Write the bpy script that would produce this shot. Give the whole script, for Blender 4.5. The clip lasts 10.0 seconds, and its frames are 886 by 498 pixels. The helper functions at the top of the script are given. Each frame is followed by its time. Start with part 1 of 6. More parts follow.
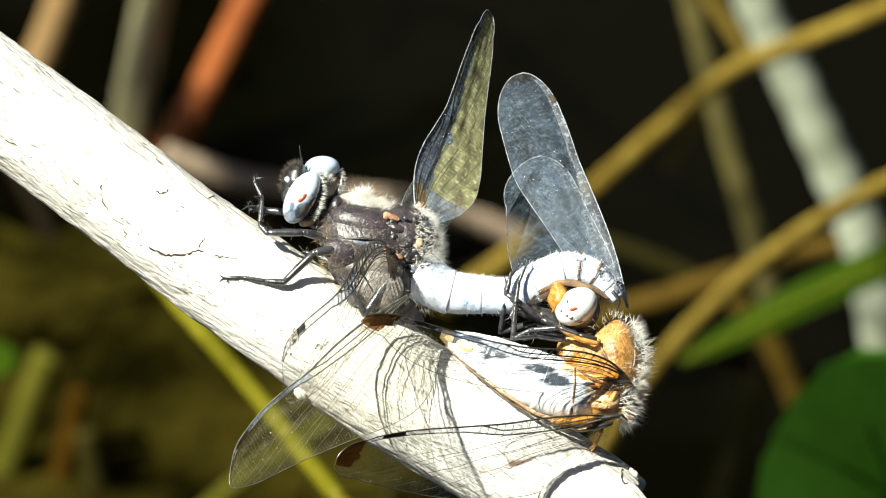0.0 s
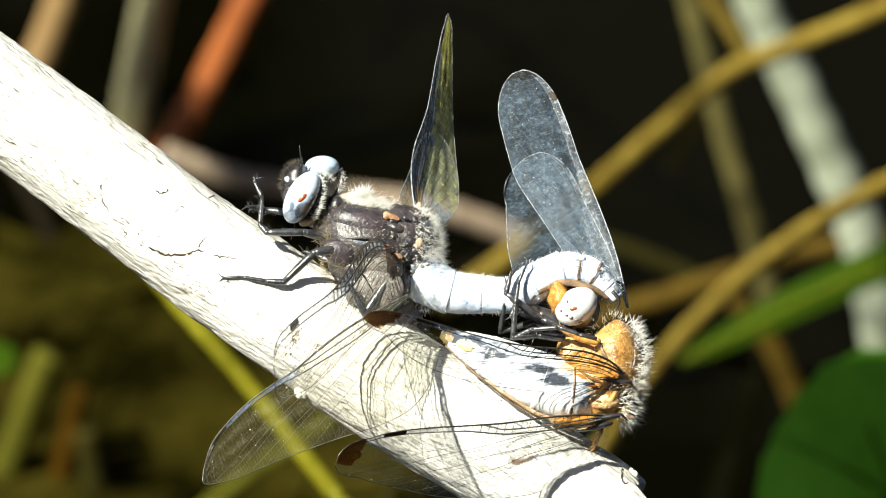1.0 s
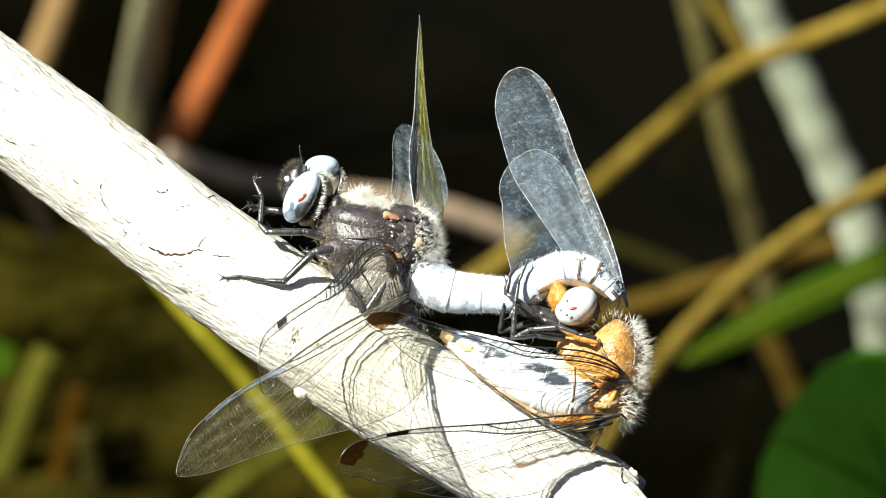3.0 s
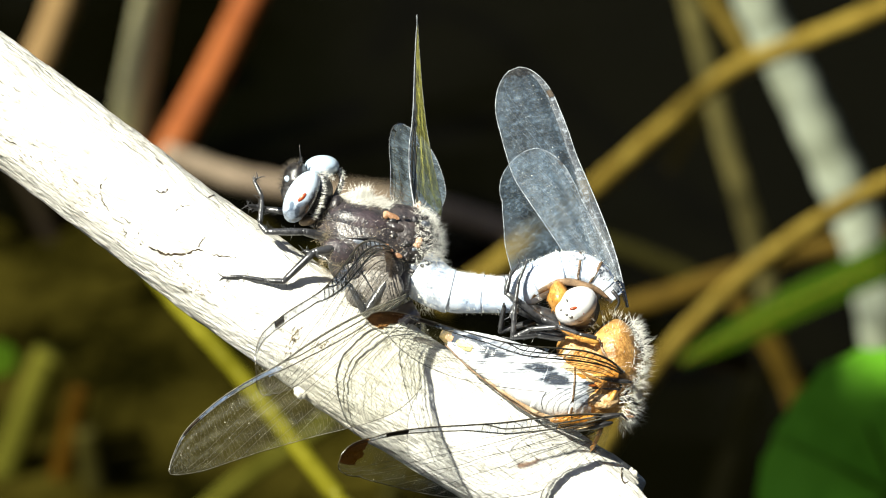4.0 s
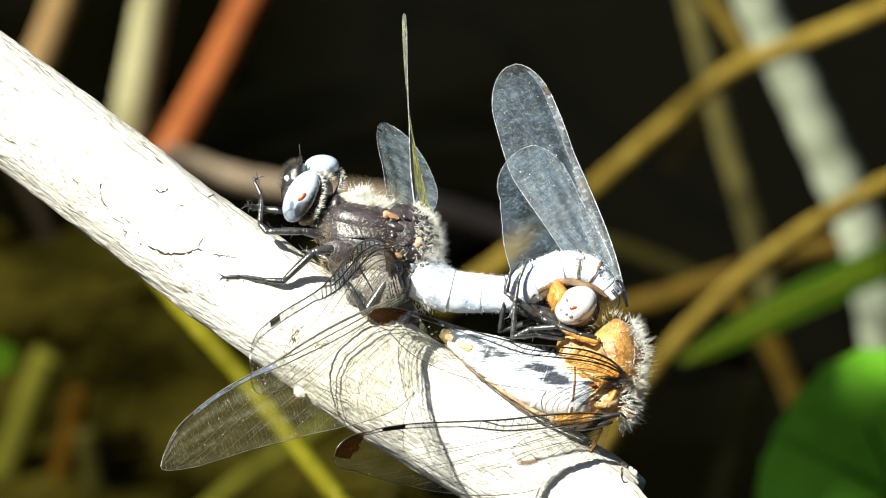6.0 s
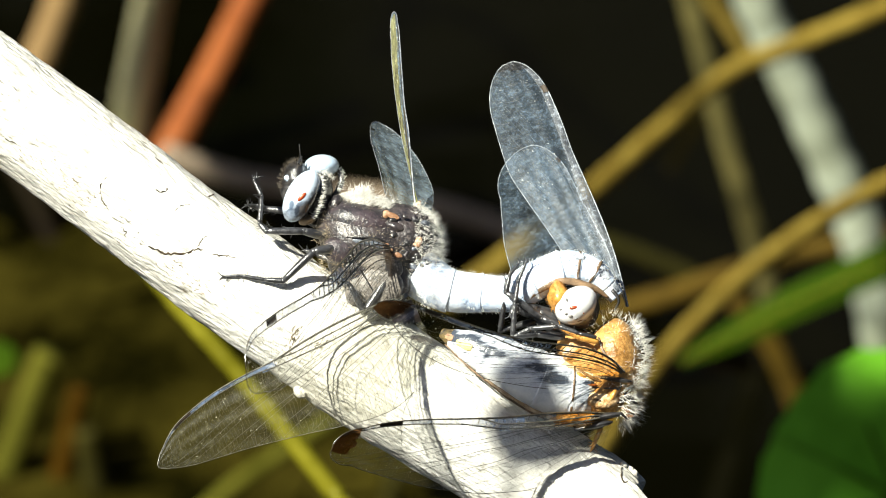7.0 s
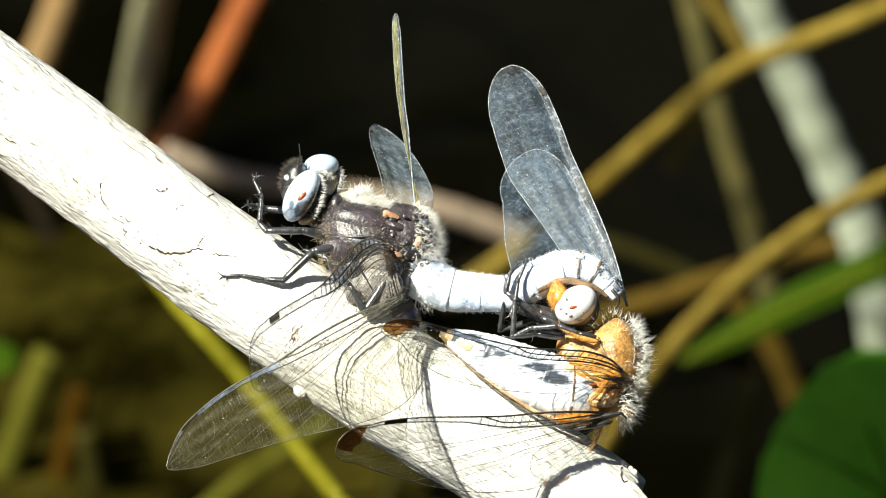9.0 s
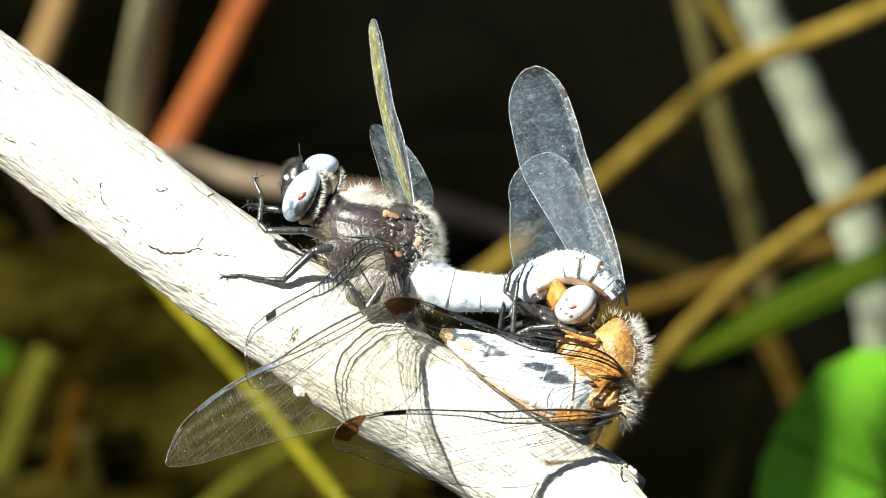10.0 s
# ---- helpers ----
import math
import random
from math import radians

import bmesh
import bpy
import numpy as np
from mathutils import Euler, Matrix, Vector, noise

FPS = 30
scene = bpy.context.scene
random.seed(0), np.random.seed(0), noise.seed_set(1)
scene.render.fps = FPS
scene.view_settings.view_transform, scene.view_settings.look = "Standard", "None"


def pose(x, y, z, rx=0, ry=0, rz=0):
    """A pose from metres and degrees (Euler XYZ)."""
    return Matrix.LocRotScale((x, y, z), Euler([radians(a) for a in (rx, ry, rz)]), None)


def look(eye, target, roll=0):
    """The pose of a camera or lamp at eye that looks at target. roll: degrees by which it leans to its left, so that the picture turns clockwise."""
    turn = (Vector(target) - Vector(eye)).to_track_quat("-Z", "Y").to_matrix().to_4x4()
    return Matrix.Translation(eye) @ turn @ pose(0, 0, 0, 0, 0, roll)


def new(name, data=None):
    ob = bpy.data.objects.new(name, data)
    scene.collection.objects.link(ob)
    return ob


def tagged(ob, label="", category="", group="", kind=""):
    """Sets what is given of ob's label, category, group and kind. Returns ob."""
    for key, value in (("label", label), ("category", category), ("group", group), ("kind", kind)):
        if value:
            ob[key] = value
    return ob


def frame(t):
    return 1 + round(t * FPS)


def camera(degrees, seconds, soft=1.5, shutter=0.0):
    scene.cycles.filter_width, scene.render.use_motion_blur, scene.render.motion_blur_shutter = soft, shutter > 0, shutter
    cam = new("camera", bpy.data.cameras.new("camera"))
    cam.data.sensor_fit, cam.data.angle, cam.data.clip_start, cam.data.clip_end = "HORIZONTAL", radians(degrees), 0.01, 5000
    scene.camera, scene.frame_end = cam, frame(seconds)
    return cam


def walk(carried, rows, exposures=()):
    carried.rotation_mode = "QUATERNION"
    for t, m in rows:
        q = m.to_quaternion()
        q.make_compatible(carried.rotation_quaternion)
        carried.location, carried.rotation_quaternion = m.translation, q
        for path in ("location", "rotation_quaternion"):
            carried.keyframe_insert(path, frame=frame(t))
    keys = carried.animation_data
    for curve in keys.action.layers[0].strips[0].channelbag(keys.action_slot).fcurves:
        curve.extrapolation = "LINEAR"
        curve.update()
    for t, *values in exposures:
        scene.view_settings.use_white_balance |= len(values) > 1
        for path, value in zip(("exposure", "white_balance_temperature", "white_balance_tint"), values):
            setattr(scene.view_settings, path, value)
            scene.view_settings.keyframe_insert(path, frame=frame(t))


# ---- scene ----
# ---- camera: a long lens on a tripod, looking down a little over the pond ----
FOV = 5.6
cam = camera(FOV, 10.0, soft=0.95)
TILT = 28.0
HEIGHT = 0.75
MM = 0.001
U = MM / 15.0                                   # drawing unit: fifteen to the millimetre
DIST = 784 * U / math.tan(radians(FOV / 2))     # lens to the branch
# base frame of the subject: x to the right, y up the leaning sheet, z towards the lens
BASE = Matrix.Translation((0, 0, HEIGHT)) @ pose(0, 0, 0, 90 - TILT, 0, 0)


def G(x, y, w=0.0):
    """Point of the subject's frame from drawing units; w is the height above the sheet, in the same units."""
    k = (DIST - w * U) / DIST
    return Vector(((x - 784) * U * k, (441 - y) * U * k, w * U))


def vec(x, y, z):
    return Vector((x, -y, z)) * U


cam.data.dof.use_dof = True
cam.data.dof.focus_distance = DIST - 0.003
cam.data.dof.aperture_fstop = 78.0
CAM_POSE = BASE @ Matrix.Translation((0, 0, DIST))
walk(cam, [(0.0, CAM_POSE), (10.0, CAM_POSE)])

# ---- light: high sun from behind the lens, clear sky ----
SUN_L = Vector((-0.54, 0.54, 0.78)).normalized()
SUN_W = (BASE.to_3x3() @ SUN_L).normalized()
world = bpy.data.worlds.new("sky")
scene.world = world
world.use_nodes = True
wn = world.node_tree.nodes
sky = wn.new("ShaderNodeTexSky")
sky.sky_type = "NISHITA"
sky.sun_disc = False
sky.sun_elevation = math.asin(SUN_W.z)
sky.sun_rotation = math.atan2(SUN_W.x, SUN_W.y)
world.node_tree.links.new(sky.outputs[0], wn["Background"].inputs[0])
wn["Background"].inputs[1].default_value = 0.052
sun_data = bpy.data.lights.new("sun", "SUN")
sun_data.energy = 5.0
sun_data.angle = radians(0.53)
sun_data.color = (1.0, 0.985, 0.835)
sun = new("sun", sun_data)
sun.matrix_world = look(SUN_W * 4, (0, 0, 0))
scene.view_settings.exposure = 1.35


# ---- materials ----
def material(name, c1, c2, scale=800.0, rough=0.6, bump=0.0, bscale=None, metal=0.0, spec=0.5, stretch=(1, 1, 1), fine=0.35, c3=None, coat=0.0, detail=5.0):
    """A surface with colour that varies at two scales, and fine relief."""
    m = bpy.data.materials.new(name)
    m.use_nodes = True
    nt = m.node_tree
    n, l = nt.nodes, nt.links
    p = n["Principled BSDF"]
    tc = n.new("ShaderNodeTexCoord")
    mp = n.new("ShaderNodeMapping")
    mp.inputs["Scale"].default_value = stretch
    l.new(tc.outputs["Object"], mp.inputs[0])
    a = n.new("ShaderNodeTexNoise")
    a.inputs["Scale"].default_value = scale
    a.inputs["Detail"].default_value = detail
    b = n.new("ShaderNodeTexNoise")
    b.inputs["Scale"].default_value = scale * 6.3
    b.inputs["Detail"].default_value = 3.0
    l.new(mp.outputs[0], a.inputs[0])
    l.new(mp.outputs[0], b.inputs[0])
    mix = n.new("ShaderNodeMath")
    mix.operation = "MULTIPLY_ADD"
    mix.inputs[1].default_value = fine
    l.new(b.outputs[0], mix.inputs[0])
    sub = n.new("ShaderNodeMath")
    sub.operation = "SUBTRACT"
    sub.inputs[1].default_value = fine * 0.5
    l.new(a.outputs[0], sub.inputs[0])
    l.new(sub.outputs[0], mix.inputs[2])
    r = n.new("ShaderNodeValToRGB")
    r.color_ramp.elements[0].position = 0.36
    r.color_ramp.elements[1].position = 0.64
    r.color_ramp.elements[0].color = (*c1, 1)
    r.color_ramp.elements[1].color = (*c2, 1)
    if c3:
        e = r.color_ramp.elements.new(0.3)
        e.color = (*c3, 1)
    l.new(mix.outputs[0], r.inputs[0])
    l.new(r.outputs[0], p.inputs["Base Color"])
    p.inputs["Roughness"].default_value = rough
    p.inputs["Metallic"].default_value = metal
    p.inputs["Specular IOR Level"].default_value = spec
    p.inputs["Coat Weight"].default_value = coat
    p.inputs["Coat Roughness"].default_value = 0.12
    if bump:
        bp = n.new("ShaderNodeBump")
        bp.inputs["Strength"].default_value = 1.0
        bp.inputs["Distance"].default_value = bump
        if bscale:
            c = n.new("ShaderNodeTexNoise")
            c.inputs["Scale"].default_value = bscale
            c.inputs["Detail"].default_value = 4.0
            l.new(mp.outputs[0], c.inputs[0])
            l.new(c.outputs[0], bp.inputs["Height"])
        else:
            l.new(mix.outputs[0], bp.inputs["Height"])
        l.new(bp.outputs[0], p.inputs["Normal"])
    return m


def membrane_material(name, tint, body, haze=0.058, gloss=0.045, rough=0.32, scuff=0.6, glow=None, crease=0.0):
    """Clear wing skin: mostly see-through, a little milky, with a crinkled sheen."""
    m = bpy.data.materials.new(name)
    m.use_nodes = True
    n, l = m.node_tree.nodes, m.node_tree.links
    n.remove(n["Principled BSDF"])
    out = n["Material Output"]
    tc = n.new("ShaderNodeTexCoord")
    a = n.new("ShaderNodeTexNoise")
    a.inputs["Scale"].default_value = 420
    a.inputs["Detail"].default_value = 6
    l.new(tc.outputs["Object"], a.inputs[0])
    b = n.new("ShaderNodeTexVoronoi")
    b.inputs["Scale"].default_value = 1500
    l.new(tc.outputs["Object"], b.inputs[0])
    bp = n.new("ShaderNodeBump")
    bp.inputs["Strength"].default_value = 1.0
    bp.inputs["Distance"].default_value = 0.00002
    l.new(b.outputs["Distance"], bp.inputs["Height"])
    tr = n.new("ShaderNodeBsdfTransparent")
    tr.inputs[0].default_value = (*tint, 1)
    df = n.new("ShaderNodeBsdfDiffuse")
    df.inputs[0].default_value = (*body, 1)
    tl = n.new("ShaderNodeBsdfTranslucent")
    tl.inputs[0].default_value = (*(glow or body), 1)
    gl = n.new("ShaderNodeBsdfGlossy")
    gl.inputs["Color"].default_value = (0.94, 0.97, 1.0, 1)
    gl.inputs["Roughness"].default_value = rough
    l.new(bp.outputs[0], gl.inputs["Normal"])
    both = n.new("ShaderNodeMixShader")
    both.inputs[0].default_value = 0.6 if glow else 0.4
    l.new(df.outputs[0], both.inputs[1])
    l.new(tl.outputs[0], both.inputs[2])
    mr = n.new("ShaderNodeMapRange")
    # milky stains: broad clouds, and small smudges where the skin is scuffed
    c = n.new("ShaderNodeTexNoise")
    c.inputs["Scale"].default_value = 1900
    c.inputs["Detail"].default_value = 4
    l.new(tc.outputs["Object"], c.inputs[0])
    sm = n.new("ShaderNodeMapRange")
    sm.inputs["From Min"].default_value = 0.52
    sm.inputs["From Max"].default_value = 0.68
    sm.inputs["To Max"].default_value = scuff
    l.new(c.outputs[0], sm.inputs[0])
    wet = n.new("ShaderNodeMath")
    wet.operation = "MULTIPLY_ADD"
    l.new(sm.outputs[0], wet.inputs[0])
    l.new(a.outputs[0], wet.inputs[1])
    l.new(a.outputs[0], wet.inputs[2])
    mr.inputs["From Min"].default_value = 0.32
    mr.inputs["From Max"].default_value = 0.72
    mr.inputs["To Min"].default_value = haze * 0.45
    mr.inputs["To Max"].default_value = haze * 1.7
    mr.clamp = False
    # pale creases round irregular cells
    warp = n.new("ShaderNodeVectorMath")
    warp.operation = "MULTIPLY_ADD"
    warp.inputs[1].default_value = (0.0008, 0.0008, 0.0008)
    l.new(c.outputs["Color"], warp.inputs[0])
    l.new(tc.outputs["Object"], warp.inputs[2])
    cell = n.new("ShaderNodeTexVoronoi")
    cell.feature = "DISTANCE_TO_EDGE"
    cell.inputs["Scale"].default_value = 950
    l.new(warp.outputs[0], cell.inputs[0])
    rim = n.new("ShaderNodeMapRange")
    rim.inputs["From Min"].default_value = 0.05
    rim.inputs["From Max"].default_value = 0.0
    rim.inputs["To Max"].default_value = crease
    l.new(cell.outputs["Distance"], rim.inputs[0])
    fold = n.new("ShaderNodeMath")
    fold.operation = "MULTIPLY_ADD"
    l.new(rim.outputs[0], fold.inputs[0])
    l.new(a.outputs[0], fold.inputs[1])
    l.new(wet.outputs[0], fold.inputs[2])
    l.new(fold.outputs[0], mr.inputs[0])
    m1 = n.new("ShaderNodeMixShader")
    l.new(mr.outputs[0], m1.inputs[0])
    l.new(tr.outputs[0], m1.inputs[1])
    l.new(both.outputs[0], m1.inputs[2])
    m2 = n.new("ShaderNodeMixShader")
    m2.inputs[0].default_value = gloss
    l.new(m1.outputs[0], m2.inputs[1])
    l.new(gl.outputs[0], m2.inputs[2])
    l.new(m2.outputs[0], out.inputs[0])
    return m


MAT = {
    "vein": material("wing vein", (0.02, 0.016, 0.010), (0.07, 0.058, 0.035), 900, 0.3, spec=1.0, coat=1.0),
    "net": material("brown net vein", (0.035, 0.03, 0.018), (0.11, 0.095, 0.06), 900, 0.32, spec=1.0),
    "stigma": material("wing cell pigment", (0.012, 0.009, 0.006), (0.045, 0.03, 0.018), 1500, 0.4),
    "clear": membrane_material("clear wing skin", (0.985, 0.99, 0.985), (0.52, 0.52, 0.46), 0.012, 0.02),
    # far wing skins: sky sheen painted as a blue, milky body colour
    "clear_far": membrane_material("far wing skin tinted with sky sheen", (0.975, 0.985, 0.99), (0.52, 0.74, 1.0), 0.048, 0.03, scuff=1.2, crease=0.6),
    "front_far": membrane_material("front strip paled with sheen", (0.96, 0.97, 0.975), (0.74, 0.82, 0.94), 0.10, 0.07, 0.3, scuff=1.6, crease=0.6),
    # far wing rim, its sunlit gleam put into a pale colour
    "rim": material("wing rim paled to look lit", (0.15, 0.165, 0.185), (0.42, 0.45, 0.48), 1200, 0.25),
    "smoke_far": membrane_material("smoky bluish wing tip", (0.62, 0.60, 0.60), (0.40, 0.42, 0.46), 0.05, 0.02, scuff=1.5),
    "clear_mud": membrane_material("faintly olive wing skin", (0.98, 0.98, 0.95), (0.60, 0.56, 0.34), 0.034, 0.04, 0.4, scuff=1.6),
    "clear_slate": membrane_material("slate-tinged wing skin", (0.95, 0.96, 0.97), (0.42, 0.50, 0.55), 0.05, 0.05, 0.35, scuff=1.3),
    # two lighter copies of the vein colour, with painted glints
    "horn": material("vein lightened for glints", (0.05, 0.046, 0.036), (0.15, 0.14, 0.11), 900, 0.3, spec=1.0, coat=1.0),
    "lit_vein": material("slate vein paled to look lit", (0.05, 0.06, 0.07), (0.16, 0.19, 0.22), 900, 0.35, spec=0.6),
    # hazier copy of the clear skin, brightened for wings turned from the sun
    "clear_back": membrane_material("wing skin hazed to look lit", (0.98, 0.985, 0.985), (0.66, 0.85, 1.0), 0.21, 0.03),
    # blue glint along the front edge, painted into the skin colour
    "costal": membrane_material("front strip tinted with blue sheen", (0.93, 0.95, 0.98), (0.36, 0.50, 0.80), 0.22, 0.10, 0.3),
    # olive of light coming through the wing, put into the skin colour
    "olive": membrane_material("rear wing skin tinted as backlit", (0.97, 0.97, 0.94), (0.86, 0.85, 0.46), 0.48, 0.03, glow=(0.98, 0.95, 0.22)),
    "amber": membrane_material("amber wing skin", (0.96, 0.74, 0.42), (0.75, 0.40, 0.10), 0.2, 0.05),
    "brown": membrane_material("brown wing tip skin", (0.45, 0.23, 0.09), (0.12, 0.05, 0.02), 0.35, 0.05),
    "smoke": membrane_material("smoky wing base skin", (0.32, 0.26, 0.2), (0.05, 0.035, 0.03), 0.4, 0.08),
    "thorax": material("male thorax cuticle", (0.010, 0.010, 0.013), (0.055, 0.044, 0.044), 600, 0.36, 0.00014, 2400, spec=0.7, c3=(0.10, 0.085, 0.082), fine=0.8),
    "shoulder": material("smooth ochre cuticle", (0.36, 0.21, 0.07), (0.50, 0.32, 0.13), 300, 0.34, 0.00003, 1800, spec=0.7, c3=(0.58, 0.38, 0.15), fine=0.3),
    "thorax_f": material("female thorax cuticle", (0.24, 0.11, 0.026), (0.52, 0.29, 0.09), 520, 0.36, 0.00014, 2600, c3=(0.20, 0.10, 0.03), fine=0.5),
    "plum": material("plum-black cuticle", (0.010, 0.011, 0.014), (0.052, 0.038, 0.044), 420, 0.40, 0.00014, 2200, spec=0.6, c3=(0.08, 0.078, 0.088), fine=0.6),
    "taupe": material("dull taupe cuticle", (0.05, 0.045, 0.042), (0.22, 0.195, 0.17), 520, 0.4, 0.00014, 2400, c3=(0.30, 0.27, 0.24), fine=0.8),
    "slate": material("slate-blue cuticle", (0.03, 0.035, 0.045), (0.14, 0.16, 0.20), 500, 0.3, 0.00006, 2200, spec=0.7),
    "eye_grey": material("grey eye mottle", (0.12, 0.115, 0.11), (0.26, 0.25, 0.24), 900, 0.25, coat=0.3),
    "hinge": material("tan hinge cuticle", (0.22, 0.11, 0.055), (0.46, 0.27, 0.16), 900, 0.5, 0.0002, 1800),
    # edge of the male's far wings, paled in colour as if rim-lit
    "lit_edge": material("wing edge paled to look lit", (0.12, 0.132, 0.15), (0.312, 0.33, 0.348), 1200, 0.25, 0.0001, 2200),
    "rubbed": material("dark glossy rubbed patch", (0.03, 0.038, 0.055), (0.55, 0.59, 0.66), 620, 0.28, 0.00006, 2500, c3=(0.014, 0.017, 0.025), fine=0.7),
    "straw": material("straw-yellow patch", (0.42, 0.34, 0.12), (0.62, 0.55, 0.28), 600, 0.5, 0.00005, 2500),
    "amberdull": material("dull tan seam", (0.10, 0.06, 0.03), (0.22, 0.15, 0.08), 900, 0.5),
    "black": material("black cuticle", (0.005, 0.005, 0.006), (0.032, 0.030, 0.031), 900, 0.36, 0.00006, 2500, spec=0.8),
    "legskin": material("dark horn leg cuticle", (0.012, 0.012, 0.014), (0.046, 0.046, 0.050), 900, 0.30, 0.00008, 2600, spec=1.0),
    "bloom": material("waxy blue-white bloom", (0.42, 0.52, 0.70), (0.66, 0.72, 0.82), 350, 0.75, 0.00005, 4500, c3=(0.16, 0.2, 0.3)),
    "fold": material("tan fold cuticle", (0.26, 0.16, 0.08), (0.52, 0.38, 0.24), 700, 0.45, 0.00008, 2400),
    "ochre": material("pale ochre cuticle", (0.42, 0.23, 0.085), (0.74, 0.53, 0.30), 520, 0.34, 0.00018, 2600, c3=(0.20, 0.10, 0.03), fine=0.8),
    "rustplate": material("rust-red cuticle", (0.10, 0.03, 0.01), (0.30, 0.10, 0.03), 700, 0.3),
    "amberskin": material("orange cuticle", (0.30, 0.12, 0.018), (0.60, 0.31, 0.07), 700, 0.36, 0.00005, 3000),
    "tailtip": material("black and ochre tail", (0.012, 0.010, 0.009), (0.20, 0.14, 0.05), 900, 0.45, 0.00006, 2500),
    "brownskin": material("brown segment edge", (0.08, 0.05, 0.03), (0.25, 0.16, 0.09), 900, 0.45, 0.00006, 3000),
    "eye": material("pale blue compound eye", (0.44, 0.57, 0.72), (0.60, 0.70, 0.82), 260, 0.22, 0.00001, 9000, spec=0.6, coat=0.4),
    "eye_f": material("milky compound eye", (0.55, 0.56, 0.58), (0.72, 0.71, 0.70), 260, 0.25, 0.00001, 9000, spec=0.6, coat=0.3),
    "rust": material("rust eye spot", (0.26, 0.035, 0.014), (0.42, 0.085, 0.025), 2500, 0.3, coat=0.4),
    "hair": material("pale body hair", (0.72, 0.70, 0.64), (0.90, 0.89, 0.85), 900, 0.6),
    "tanhair": material("tan body hair", (0.26, 0.20, 0.12), (0.50, 0.42, 0.29), 900, 0.6),
    "darkhair": material("dark body hair", (0.02, 0.016, 0.012), (0.09, 0.07, 0.05), 900, 0.5),
    "wood": None,
    "scar": material("brown weathered fibre", (0.08, 0.062, 0.038), (0.24, 0.19, 0.12), 2500, 0.9),
    "crack": material("crack shadow wood", (0.02, 0.013, 0.008), (0.06, 0.04, 0.02), 2500, 0.9),
    "reed_tan": material("dry tan reed", (0.1320, 0.0792, 0.0297), (0.2244, 0.1386, 0.0528), 60, 0.6, 0.0004, 300, stretch=(1, 1, 0.15)),
    "reed_grey": material("weathered grey reed", (0.20, 0.185, 0.088), (0.34, 0.315, 0.18), 60, 0.65, 0.0004, 300),
    "reed_red": material("red-brown dock stem", (0.166, 0.04131, 0.007731), (0.2604, 0.07511, 0.01676), 50, 0.5, 0.0004, 300),
    "reed_gold": material("golden brown stem", (0.150, 0.100, 0.012), (0.245, 0.175, 0.028), 60, 0.5, 0.0004, 300),
    "reed_green": material("yellow-green stem", (0.090, 0.083, 0.003), (0.155, 0.142, 0.009), 60, 0.5, 0.0004, 300, spec=0.1),
    "reed_olive": material("olive stem", (0.0495, 0.0429, 0.0099), (0.1072, 0.0907, 0.0248), 60, 0.6, 0.0004, 300),
    "reed_yellow": material("dull yellow reed", (0.043, 0.042, 0.004), (0.072, 0.069, 0.008), 60, 0.9, 0.0004, 300, spec=0.05),
    "reed_pale": material("sun-bleached grey reed", (0.20, 0.22, 0.15), (0.34, 0.375, 0.285), 60, 0.65, 0.0004, 300),
    "reed_ochre": material("ochre dead reed", (0.040, 0.024, 0.002), (0.075, 0.046, 0.004), 60, 0.8, 0.0004, 300, spec=0.1),
    "reed_beige": material("bleached beige reed", (0.15, 0.11, 0.075), (0.25, 0.19, 0.13), 60, 0.6, 0.0004, 300),
    "weed": material("olive water weed", (0.002, 0.0019, 0.0003), (0.024, 0.0195, 0.0028), 25, 0.9, spec=0.0),
    # the next two reeds are darkened in colour to stand in for shade
    "reed_brown": material("brown reed darkened for shade", (0.030, 0.014, 0.0008), (0.050, 0.024, 0.0015), 40, 0.9, 0.0004, 300, spec=0.03),
    "reed_dim": material("olive reed darkened for shade", (0.011, 0.010, 0.0006), (0.032, 0.027, 0.0025), 40, 0.8, 0.0004, 300, spec=0.1),
    "leaf": material("green leaf", (0.062, 0.195, 0.007), (0.096, 0.275, 0.015), 40, 0.7, 0.0005, 160, spec=0.08),
    "blade": material("green plant blade", (0.0152, 0.0344, 0.00056), (0.0232, 0.0472, 0.00096), 40, 0.8, 0.0004, 200, spec=0.04),
    "screen_leaf": material("dark leaves of the unseen screen", (0.006, 0.010, 0.002), (0.022, 0.032, 0.006), 9, 0.6),
    "mud": material("wet dark peat and litter", (0.005, 0.005, 0.002), (0.018, 0.016, 0.006), 14, 0.8, 0.01, 60),
}


